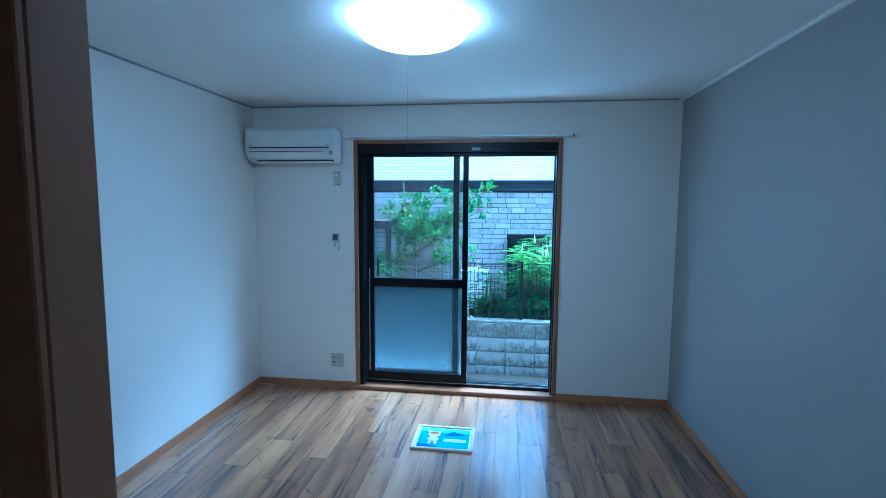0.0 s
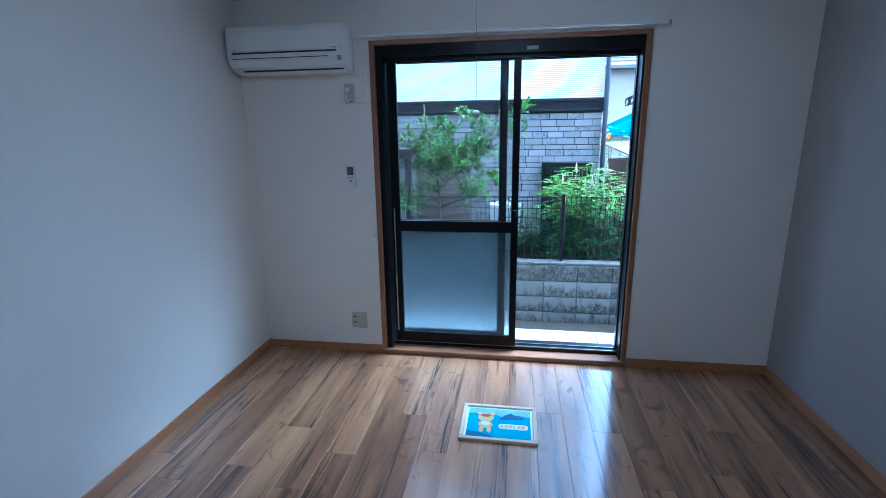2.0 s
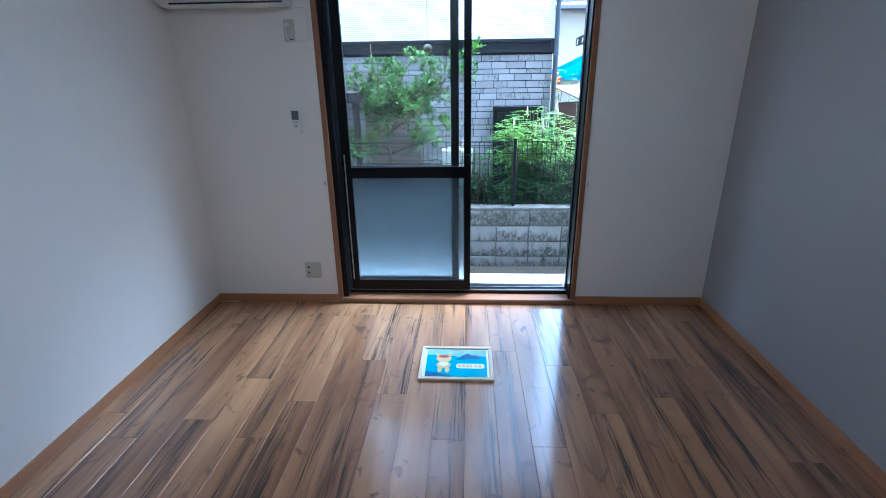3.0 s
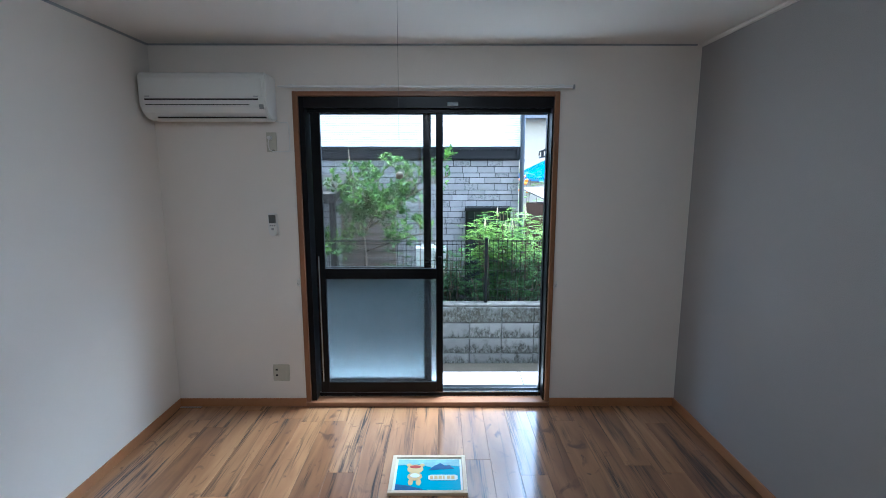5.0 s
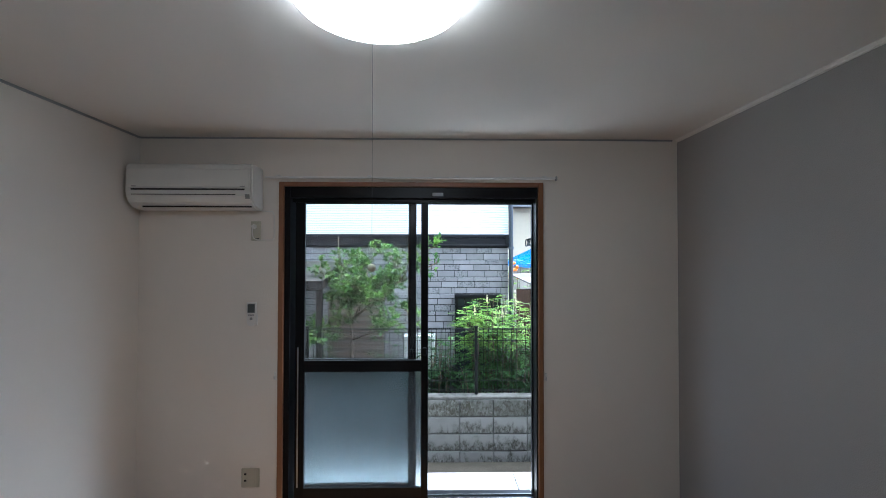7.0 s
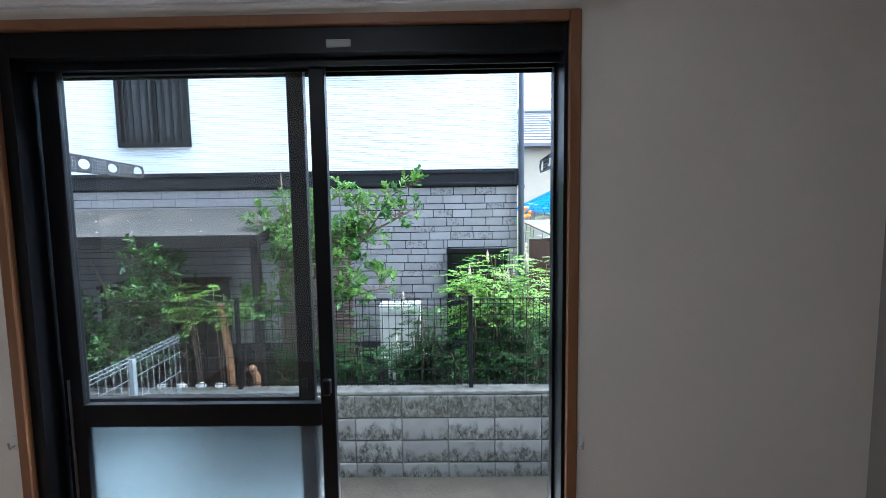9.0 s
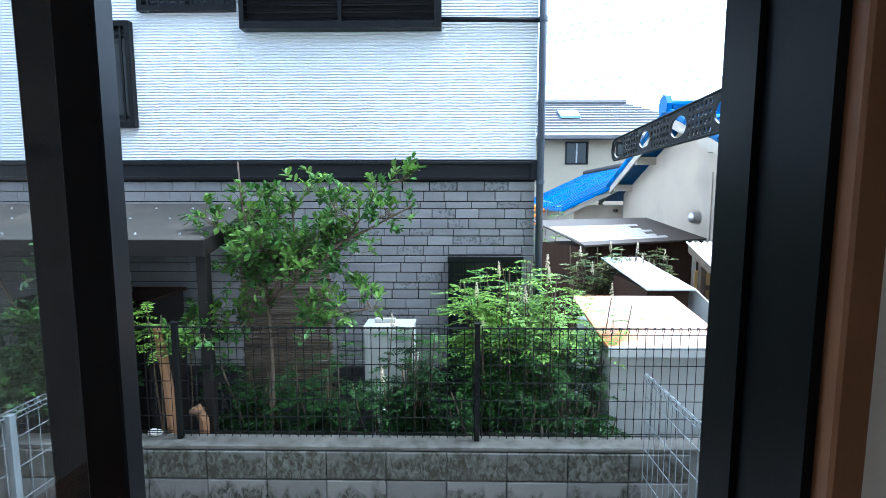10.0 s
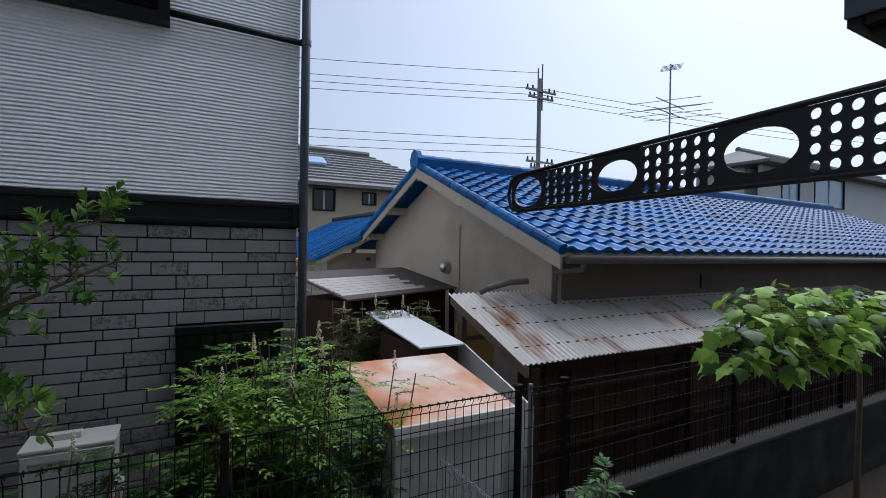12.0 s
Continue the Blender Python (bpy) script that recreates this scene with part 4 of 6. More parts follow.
TINBROWN = material("brown_tin", (0.06, 0.047, 0.039), 0.6, tone=0.2, scale=3, spec=0.2)

rs = thing("tin_shed", (1.75, 7.1, -0.60), "low white tin shed with a rusty sloping roof", "shed")
part("body", bx(1.32, 2.13, 6.70, 7.58, -0.60, 0.58), SHEDWHITE, rs)
bm = bmesh.new()
prism(bm, [(6.63, 0.580), (7.62, 0.737), (7.62, 0.759), (6.63, 0.602)], "x", 1.28, 2.175)
part("roof", bm, RUST, rs, "white tin roof with orange rust")
part("fascia", bx(1.28, 2.175, 6.61, 6.6295, 0.53, 0.604, bevel=0.003), SHEDWHITE, rs)
bm = bmesh.new()
prism(bm, [(6.75, -0.60), (6.75, 0.52), (7.7, 0.80), (8.3, 0.80), (8.3, -0.60)], "x", 2.42, 2.434)
sp = solid("side_panel_wall", bm, SHEDWHITE, "grey-white sheet wall beside the tin shed", "wall", "", loc=(2.42, 7.5, -0.60))

ws = thing("flat_shed", (2.3, 8.1, -0.60), "dull shed with a flat white sheet roof", "shed")
part("body", bx(1.98, 2.36, 7.70, 8.6, -0.60, 0.80), DARKWOOD, ws)
bm = bmesh.new()
prism(bm, [(7.66, 0.80), (9.0, 0.93), (9.0, 0.945), (7.66, 0.815)], "x", 1.96, 2.405)
part("roof", bm, WHITETIN, ws, "flat white sheet roof")
PALESTRIP = material("faded_strip", (0.33, 0.305, 0.285), 0.6, tone=0.2, scale=5)
bs2 = thing("brown_shed", (2.4, 9.9, -0.74), "dark shed with a streaked brown tin roof", "shed")
SHED_AT = pose(1.80, 9.13, 0, 0, 0, 27)


def skewed(bm):
    """Turns a piece of the brown shed to the way the shed stands."""
    bmesh.ops.transform(bm, matrix=SHED_AT, verts=bm.verts)
    return bm


part("body", skewed(bx(0.10, 2.10, 0.10, 0.95, -0.739, 1.03)), DARKWOOD, bs2)
bm = bmesh.new()
prism(bm, [(0.0, 1.05), (1.05, 1.31), (1.05, 1.33), (0.0, 1.07)], "x", 0.0, 2.25)
rf = part("roof", skewed(bm), TINBROWN, bs2)
for i in range(7):
    v, z = 0.12 + i * 0.088, 1.073 + (0.12 + i * 0.088) * 0.2476
    bm = bmesh.new()
    prism(bm, [(v, z), (v + 0.04, z + 0.022), (v + 0.08, z + 0.0198), (v + 0.074, z + 0.0185)], "x", 0.03, 1.62 - 0.12 * (i % 3))
    part("sheet", skewed(bm), PALESTRIP, rf, "pale weathered strip")
for u in (0.02, 2.17):
    part("post", skewed(bx(u, u + 0.06, 0.02, 0.08, -0.739, 1.04)), DARKWOOD, bs2)

# corrugated lean-to with dark board wall
GREYWOOD = material("weathered_grey_wood", (0.13, 0.10, 0.075), 0.85, tone=0.3, scale=5, grain=60, stretch=(4, 1, 4), bump=0.4, spec=0.15)
lt = thing("lean_to", (6.0, 7.8, -0.74), "lean-to of rusty corrugated tin over dark boards", "lean-to")
LX0, LX1 = 2.66, 11.5


def corrugated(x0, x1, y0, z0, y1, z1, pitch=0.060, amp=0.011):
    bm = bmesh.new()
    n = int((x1 - x0) / pitch * 4)
    rows = []
    for k in range(3):
        f = k / 2
        row = []
        for i in range(n + 1):
            x = x0 + (x1 - x0) * i / n
            row.append(bm.verts.new((x, y0 + (y1 - y0) * f, z0 + (z1 - z0) * f + amp * math.sin(2 * math.pi * (x - x0) / pitch))))
        rows.append(row)
    for a, b in zip(rows[:-1], rows[1:]):
        for i in range(n):
            bm.faces.new((a[i], a[i + 1], b[i + 1], b[i]))
    bmesh.ops.solidify(bm, geom=bm.faces[:], thickness=0.002)
    return bm


for i in range(13):
    x0 = LX0 + i * 0.68
    part("sheet", corrugated(x0, x0 + 0.70, 7.15, 0.705 + 0.004 * (i % 2), 7.98, 1.020 + 0.004 * (i % 2)), CORR, lt)
    part("sheet", corrugated(x0, x0 + 0.70, 7.90, 0.982 + 0.003 * (i % 2), 8.42, 1.175 + 0.003 * (i % 2)), CORR, lt)
# small dark boxes in rows stand in for shadows at the sheet overlaps
nail = mesh_from(bx(-0.022, 0.022, -0.008, 0.008, 0, 0.006, bevel=0.002), "nail", TINBROWN)
for y, off in ((7.36, 0.0), (7.72, 0.05), (8.08, 0.02)):
    for i in range(62):
        x = LX0 + 0.09 + off + i * 0.12
        piece("nail", nail, lt, (x, y, 0.7175 + (y - 7.15) * 0.3795 + (0.004 if y < 7.9 else -0.016)), (0.363, 0, 0))
bm = bmesh.new()
prism(bm, [(7.15, 0.60), (8.4, 1.07), (8.4, 1.155), (7.15, 0.68)], "x", LX0 + 0.02, LX0 + 0.06)
part("rafter", bm, GREYWOOD, lt, "weathered grey-brown rafter")
part("beam", bx(LX0 + 0.06, LX1, 7.22, 7.28, 0.60, 0.672), DARKWOOD, lt)
for i in range(58):
    x = 2.72 + i * 0.15
    part("board", bx(x, x + 0.142, 7.285 + 0.006 * (i % 2), 7.305 + 0.006 * (i % 2), -0.739, 0.62), DARKWOOD, lt)
for z in (-0.12, 0.14, 0.40):
    part("rail", bx(2.72, LX1, 7.245, 7.283, z - 0.02, z + 0.02), DARKWOOD, lt)
OCHRE = material("ochre_plywood", (0.42, 0.27, 0.10), 0.7, tone=0.15, scale=4, grain=50, bump=0.1)
part("panel", bx(2.80, 3.30, 8.47, 8.485, 0.30, 0.86, bevel=0.002), OCHRE, lt, "ochre plywood sheet under the roof")
part("stud", bx(2.83, 2.89, 8.40, 8.465, 0.0, 1.05, bevel=0.003), GREYWOOD, lt)
part("stud", bx(2.89, 3.28, 8.42, 8.465, 0.66, 0.71, bevel=0.003), GREYWOOD, lt)
for x in (2.75, 4.9, 7.0):
    part("post", bx(x, x + 0.09, 7.15, 7.215, -0.739, 0.66), DARKWOOD, lt)

# ---- the rest of the own building ----
FACADE = material("own_facade", (0.42, 0.41, 0.39), 0.8, tone=0.1, scale=2, bump=0.3)
solid("wall_facade", bx(-8.0, XL - 0.151, YW, YO, -0.75, 5.6), FACADE, "plain plastered outer wall", "wall", "structure")
solid("wall_facade", bx(XR + 0.151, 4.75, YW, YO, -0.75, 5.6), FACADE, "plain plastered outer wall", "wall", "structure")
solid("wall_facade", bx(XL - 0.15, XR + 0.15, YW, YO, 2.751, 5.6), FACADE, "plain plastered outer wall", "wall", "structure")
solid("roof_slab", bx(-8.0, 4.75, -1.6, YO, 5.601, 5.8), FACADE, "plain flat roof of the apartment house", "roof", "structure")
bl = thing("balcony", (2.9, YO, 2.2), "dark steel balcony of the upper flat", "balcony")
part("floor_slab", bx(1.64, 4.6, YO + 0.001, 4.585, 2.215, 2.25), DKBROWN, bl)
part("front_panel", bx(1.60, 4.6, 4.586, 4.62, 2.23, 3.2, bevel=0.004), BLACKBAND, bl)
part("side_panel", bx(1.60, 1.639, YO + 0.001, 4.585, 2.23, 3.2, bevel=0.004), BLACKBAND, bl)
part("edge_trim", bx(1.585, 1.599, YO + 0.001, 4.62, 2.25, 2.42, bevel=0.003), BLUEBLACK, bl)
for i in range(9):
    part("slat", bx(1.645, 4.6, 4.03 + i * 0.06, 4.055 + i * 0.06, 2.200, 2.2145), GREYPL, bl, "pale soffit slat")

# own outdoor unit on the terrace
OUTDOOR = material("outdoor_unit_paint", (0.46, 0.46, 0.44), 0.45, tone=0.06, scale=4, stain=(0.42, 0.40, 0.36), stain_scale=3, stain_at=(0.6, 0.85))


def outdoor_unit(x0, x1, y0, y1, z0, z1, zg, label):
    o = thing("outdoor_unit", ((x0 + x1) / 2, (y0 + y1) / 2, zg), label, "outdoor unit", "air-conditioner outdoor units")
    b = part("cabinet", bx(x0, x1, y0, y1, z0, z1, bevel=0.012, seg=2), OUTDOOR, o)
    part("lid", bx(x0 - 0.006, x1 + 0.006, y0 - 0.006, y1 + 0.006, z1 + 0.001, z1 + 0.022, bevel=0.006, seg=2), OUTDOOR, b)
    part("front_frame", holed(bmesh.new(), "y", y0 - 0.012, y0 - 0.001, x0 + 0.01, x1 - 0.01, z0 + 0.01, z1 - 0.01, [(x0 + 0.04, x1 - 0.04, z0 + 0.04, z1 - 0.05)]), OUTDOOR, b)
    part("badge", bx(x1 - 0.16, x1 - 0.09, y0 - 0.003, y0 - 0.001, z1 - 0.12, z1 - 0.09), GREYPL, b)
    part("service_cover", bx(x1 + 0.001, x1 + 0.03, y0 + 0.1, y1 - 0.02, z0 + 0.06, z0 + 0.3, bevel=0.006), OUTDOOR, b)
    for x in (x0 + 0.08, x1 - 0.12):
        part("foot", bx(x, x + 0.05, y0 - 0.02, y1 + 0.02, zg, z0, bevel=0.004), PLASTIC, o)
    return o, b


outdoor_unit(-1.99, -1.66, 4.85, 5.50, -0.53, 0.01, -0.62, "white outdoor unit on the concrete terrace")
o2, b2 = outdoor_unit(-0.555, -0.135, 7.30, 7.55, -0.04, 0.535, -0.60, "white outdoor unit below the neighbour's brick wall")
part("vent_cap", bx(-0.48, -0.30, 7.40, 7.45, 0.558, 0.595, bevel=0.004), OUTDOOR, b2)
bm = bmesh.new()
tube(bm, [(-0.14, 7.40, 0.05), (-0.05, 7.38, -0.0), (-0.06, 7.37, -0.3), (-0.16, 7.36, -0.60)], 0.010, 8)
part("hose", bm, PLASTIC, o2, "white drain hose")
bm = bmesh.new()
tube(bm, [(-0.42, 7.28, -0.05), (-0.40, 7.25, -0.15), (-0.30, 7.23, -0.2), (-0.22, 7.25, -0.6)], 0.010, 8)
part("hose", bm, PLASTIC, o2, "white drain hose")

# slatted screen, stakes and storage below the canopy
R0 = random.Random(3)
REDWOOD = material("old_red_brown_wood", (0.12, 0.065, 0.04), 0.75, tone=0.25, scale=4, grain=50, stretch=(4, 4, 1))
TANWOOD = material("tan_stake_wood", (0.21, 0.108, 0.05), 0.75, tone=0.2, scale=5, grain=50, stretch=(4, 4, 0.6))
REED = material("old_reed_blind", (0.12, 0.088, 0.065), 0.85, tone=0.35, scale=9, grain=80, stretch=(1, 4, 6), random_tone=0.35, space="World", spec=0.15)
sl = thing("reed_screen", (-1.21, 7.3, -0.60), "weathered brown reed blind hung between two poles", "screen")
bm = bmesh.new()
rod(bm, (-0.38, 0, 0), (0.38, 0, 0), 0.0075, 0.0065, 6)
reed_me = mesh_from(bm, "reed", REED)
for i in range(72):
    piece("reed", reed_me, sl, (-1.21 + R0.uniform(-0.012, 0.012), 7.30, -0.02 + i * 0.0158), (0, R0.uniform(-0.008, 0.008), 0))
for x in (-1.56, -0.86):
    bm = bmesh.new()
    rod(bm, (x, 7.325, -0.60), (x, 7.325, 1.16), 0.014, seg=8)
    part("pole", bm, REDWOOD, sl)
part("top_bar", bx(-1.62, -0.80, 7.312, 7.338, 1.115, 1.145, bevel=0.004), REDWOOD, sl)
for x, z, lean, lb in ((-1.86, 0.74, 0.03, "tall tan wooden stake behind the fence"), (-1.62, 0.17, -0.01, "short red-brown wooden stake behind the fence")):
    st = thing("stake", (x, 6.58, -0.60), lb, "stake", "wooden stakes")
    bm = bmesh.new()
    tube(bm, [(x + 0.06 + lean, 6.58, -0.60), (x + 0.05, 6.58, z * 0.4), (x, 6.575, z)], 0.036, 9, 0.031)
    part("pole", bm, TANWOOD, st)
    part("tie", bx(x - 0.038, x + 0.045, 6.54, 6.615, z * 0.72, z * 0.72 + 0.03, bevel=0.006), REDWOOD, st)
sb = thing("storage_box", (-2.8, 7.2, -0.60), "dark storage cabinet below the canopy", "cabinet")
part("body", bx(-3.3, -2.25, 7.05, 7.6, -0.60, 0.80, bevel=0.01), DKBROWN, sb)
part("top", bx(-3.32, -2.23, 7.03, 7.62, 0.801, 0.83, bevel=0.006), DARKWOOD, sb)
part("door", bx(-3.28, -2.79, 7.03, 7.0495, -0.2, 0.77, bevel=0.004), DKBROWN, sb)
part("door", bx(-2.76, -2.27, 7.03, 7.0495, -0.2, 0.77, bevel=0.004), DKBROWN, sb)
STONE = material("pale_stone", (0.5, 0.48, 0.45), 0.85, tone=0.25, scale=20)
for i in range(4):
    x = -2.35 + i * 0.17
    bm = bmesh.new()
    bmesh.ops.create_icosphere(bm, subdivisions=2, radius=1.0)
    for v in bm.verts:
        v.co *= 1 + 0.18 * noise.noise(v.co * 1.7 + Vector((i * 3.1, 0, 0)))
        v.co = Vector((x + v.co.x * 0.05, 6.53 + v.co.y * 0.03, 0.005 + v.co.z * 0.028))
    bmesh.ops.translate(bm, verts=bm.verts, vec=(0, -0.085, 0.035))
    tagged(solid("stone", bm, STONE, "pale rounded stone on the wall coping", "stone", smooth=True), group="stones on the coping")

# ---- low house with a blue tiled gable roof ----
BLUETILE = material("blue_glazed_tile", (0.004, 0.098, 0.30), 0.42, tone=0.25, scale=3, stain=(0.015, 0.07, 0.17), stain_scale=6, stain_at=(0.5, 0.75), bump=0.1, random_tone=0.5, spec=0.2, space="World")
PLASTER = material("beige_plaster", (0.41, 0.35, 0.275), 0.9, tone=0.12, scale=1.5, stain=(0.25, 0.225, 0.19), stain_scale=0.9, stain_at=(0.5, 0.8), bump=0.4, grain=120)
# darker plaster: the overhang's shade on the eaves wall is put into its colour
SHADEPLASTER = material("eaves_shaded_plaster", (0.125, 0.10, 0.08), 0.9, tone=0.2, scale=2, bump=0.3, spec=0.15)
BARGE = material("beige_bargeboard", (0.38, 0.335, 0.27), 0.7, tone=0.1)
GUTTER = material("brown_gutter", (0.10, 0.085, 0.075), 0.5, tone=0.1)
VX, RY, RZ, EY, EZ, FY, FZ, EX = 3.45, 10.92, 2.965, 7.62, 1.665, 14.1, 1.655, 17.5
gh = thing("gable_house", (9.0, 11.0, -0.74), "low beige house with a blue tiled gable roof", "house")
bm = bmesh.new()
gl, gf = 8.15, 13.6
def roof_z(y):
    return RZ - (RY - y) * (RZ - EZ) / (RY - EY) if y < RY else RZ - (y - RY) * (RZ - FZ) / (FY - RY)
prism(bm, [(gl, -0.74), (gl, roof_z(gl) - 0.13), (RY, RZ - 0.13), (gf, roof_z(gf) - 0.13), (gf, -0.74)], "x", 3.85, 4.0)
gw = part("wall", bm, PLASTER, gh, "plain beige plastered gable wall")
part("wall", bx(4.0, EX - 0.3, gl, gl + 0.15, -0.74, 1.72), SHADEPLASTER, gh, "side wall with the eaves' shade in its colour")
part("wall", bx(4.0, EX - 0.3, gf - 0.15, gf, -0.74, 1.6), PLASTER, gh)
slabs = []
for (ya, za, yb, zb) in ((EY, EZ, RY, RZ), (RY, RZ, FY, FZ)):
    bm = bmesh.new()
    prism(bm, [(ya, za - 0.075), (yb, zb - 0.075), (yb, zb - 0.02), (ya, za - 0.02)], "x", VX + 0.02, EX)
    rfp = part("roof", bm, BLUETILE if ya == RY else BARGE, gh)
    slabs.append(rfp)
    bm = bmesh.new()
    prism(bm, [(ya, za - 0.20), (yb, zb - 0.20), (yb, zb - 0.076), (ya, za - 0.076)], "x", VX + 0.03, VX + 0.06)
    part("bargeboard", bm, BARGE, gh, "beige bargeboard")
for y in (8.55, 9.65, RY, 12.1, 13.2):
    part("purlin_end", bx(VX + 0.061, 3.849, y - 0.055, y + 0.055, roof_z(y) - 0.24, roof_z(y) - 0.11, bevel=0.004), BARGE, gh)
bm = bmesh.new()
rod(bm, (3.849, 10.5, 1.35), (3.76, 10.5, 1.35), 0.10, 0.085, 20)
vt = part("vent_hood", bm, STEELRAIL, gh, "round steel vent hood")
bm = bmesh.new()
dome(bm, (0, 0, 0), 0.083, 0.05, 20, 5)
bmesh.ops.transform(bm, matrix=pose(3.759, 10.5, 1.35, 0, 90, 0), verts=bm.verts)
part("dome", bm, STEELRAIL, vt, smooth=True)
bm = bmesh.new()
rod(bm, (3.838, 10.15, 2.0), (3.838, 10.15, 0.6), 0.008, seg=6)
part("conduit", bm, PLASTER, gh)
bm = bmesh.new()
rod(bm, (VX + 0.08, EY - 0.05, EZ - 0.10), (EX, EY - 0.05, EZ - 0.10), 0.045, seg=10)
part("gutter", bm, GUTTER, gh, "brown eaves gutter", smooth=True)
bm = bmesh.new()
tube(bm, [(VX + 0.30, EY - 0.05, EZ - 0.14), (VX + 0.30, EY - 0.03, EZ - 0.2), (VX + 0.42, 8.1, EZ - 0.26), (VX + 0.42, 8.12, 1.0)], 0.028, 8)
part("downpipe", bm, GUTTER, gh)
bm = bmesh.new()
tube(bm, [(VX + 0.05, FY, FZ - 0.12), (VX + 0.15, FY - 0.1, FZ - 0.25), (VX + 0.3, FY - 0.4, FZ - 0.28)], 0.04, 8)
part("downpipe", bm, GUTTER, gh)
bm = bmesh.new()
tube(bm, [(3.0, 8.32, 1.19), (3.06, 8.25, 1.24), (3.3, 8.2, 1.30), (3.5, 8.14, 1.31)], 0.035, 8)
part("drain_pipe", bm, GUTTER, gh)
part("wall_vent", bx(6.6, 6.85, 8.12, 8.149, 1.15, 1.35, bevel=0.004), DARK, gh)


def tile_bm(w=0.262, L=0.262):
    """One pantile lying along +y, wave across x, lip at the low end."""
    bm = bmesh.new()
    prof = [(0.0, 0.016), (0.12, 0.034), (0.26, 0.040), (0.40, 0.030), (0.54, 0.010), (0.72, 0.0), (0.88, 0.004), (1.0, 0.016)]
    rows = []
    for y, dz in ((0.0, -0.040), (0.0, 0.0), (L, -0.036)):
        rows.append([bm.verts.new(((u - 0.5) * w, y, z + 0.028 + dz)) for u, z in prof])
    for a, b in zip(rows[:-1], rows[1:]):
        for i in range(len(prof) - 1):
            bm.faces.new((a[i], a[i + 1], b[i + 1], b[i]))
    return bm


pitch = math.atan2(RZ - EZ, RY - EY)
slope = math.hypot(RZ - EZ, RY - EY)
NR = 15
step = slope / NR
tile_me = mesh_from(tile_bm(0.266, step + 0.03), "tile", BLUETILE)
tiles_far = bmesh.new()
near_roof = slabs[0]
for r in range(NR):
    for c in range(52):
        x = VX + 0.20 + c * 0.265 + random.uniform(-0.003, 0.003)
        s = r * step - 0.03
        y, z = EY + s * math.cos(pitch), EZ + s * math.sin(pitch) - 0.015
        rot = (pitch + random.uniform(-0.012, 0.012), random.uniform(-0.01, 0.01), random.uniform(-0.012, 0.012))
        if c < 20:
            piece("tile", tile_me, near_roof, (x, y, z), rot)
        else:
            t2 = tile_bm(0.266, step + 0.03)
            bmesh.ops.transform(t2, matrix=Matrix.LocRotScale((x, y, z), Euler(rot), None), verts=t2.verts)
            tmp = bpy.data.meshes.new("tmp")
            t2.to_mesh(tmp)
            t2.free()
            tiles_far.from_mesh(tmp)
            bpy.data.meshes.remove(tmp)
tagged(part("tiles", tiles_far, BLUETILE, gh), kind="stuff")
vm = bmesh.new()
rod(vm, (0, 0, 0), (0, step * 1.06, 0), 0.062, 0.055, 10)
verge_me = mesh_from(vm, "verge_tile", BLUETILE)
for r in range(NR):
    s = r * step
    piece("verge_tile", verge_me, gh, (VX + 0.05, EY + s * math.cos(pitch) - 0.02, EZ + s * math.sin(pitch) + 0.0), (pitch, 0, 0))
p2 = math.atan2(RZ - FZ, FY - RY)
for r in range(NR):
    s = r * step * 0.96
    piece("verge_tile", verge_me, gh, (VX + 0.05, FY - s * math.cos(p2), FZ + s * math.sin(p2)), (p2, 0, math.pi))
rm = bmesh.new()
rod(rm, (-0.14, 0, 0), (0.15, 0, 0), 0.075, 0.085, 12)
ridge_me = mesh_from(rm, "ridge_tile", BLUETILE)
part("ridge_bed", bx(VX + 0.1, EX, RY - 0.09, RY + 0.09, RZ - 0.03, RZ + 0.085), BLUETILE, gh)
for i in range(48):
    piece("ridge_tile", ridge_me, gh, (VX + 0.2 + i * 0.29, RY, RZ + 0.10))
bm = bmesh.new()
prism(bm, [(RY - 0.13, RZ - 0.02), (RY - 0.15, RZ + 0.10), (RY - 0.09, RZ + 0.21), (RY, RZ + 0.25), (RY + 0.09, RZ + 0.21), (RY + 0.15, RZ + 0.10), (RY + 0.13, RZ - 0.02)], "x", VX - 0.02, VX + 0.06)
part("ridge_end", bm, BLUETILE, gh)
# antenna on the ridge
AX = 9.75
an = thing("antenna", (AX, 10.95, 3.0), "thin grey television antenna mast on the roof", "antenna")
bm = bmesh.new()
rod(bm, (AX, 10.92, 3.0), (AX, 10.92, 5.85), 0.018, seg=6)
part("mast", bm, GREYPL, an)
for z, L, n in ((5.72, 0.45, 5), (4.92, 1.5, 2), (4.70, 1.7, 3)):
    bm = bmesh.new()
    rod(bm, (AX - L / 2, 10.7, z), (AX + L / 2, 11.1, z + 0.08), 0.012, seg=5)
    boom = part("boom", bm, GREYPL, an)
    for k in range(n):
        f = (k + 0.5) / n
        cx, cy = AX - L / 2 + L * f, 10.7 + 0.4 * f
        bm = bmesh.new()
        rod(bm, (cx + 0.25 * L, cy - 0.4 * L, z + 0.08 * f), (cx - 0.25 * L, cy + 0.4 * L, z + 0.08 * f), 0.008, seg=5)
        part("element", bm, GREYPL, boom)

# rear wing with its own blue roof
rw = thing("rear_wing", (3.6, 16.0, -0.74), "rear wing with a sloping blue tiled roof", "house")
part("wall", bx(2.85, 6.2, 13.75, 13.9, -0.74, 1.5), PLASTER, rw)
part("wall", bx(2.85, 3.0, 13.9, 19.5, -0.74, 1.45), PLASTER, rw)
bm = bmesh.new()
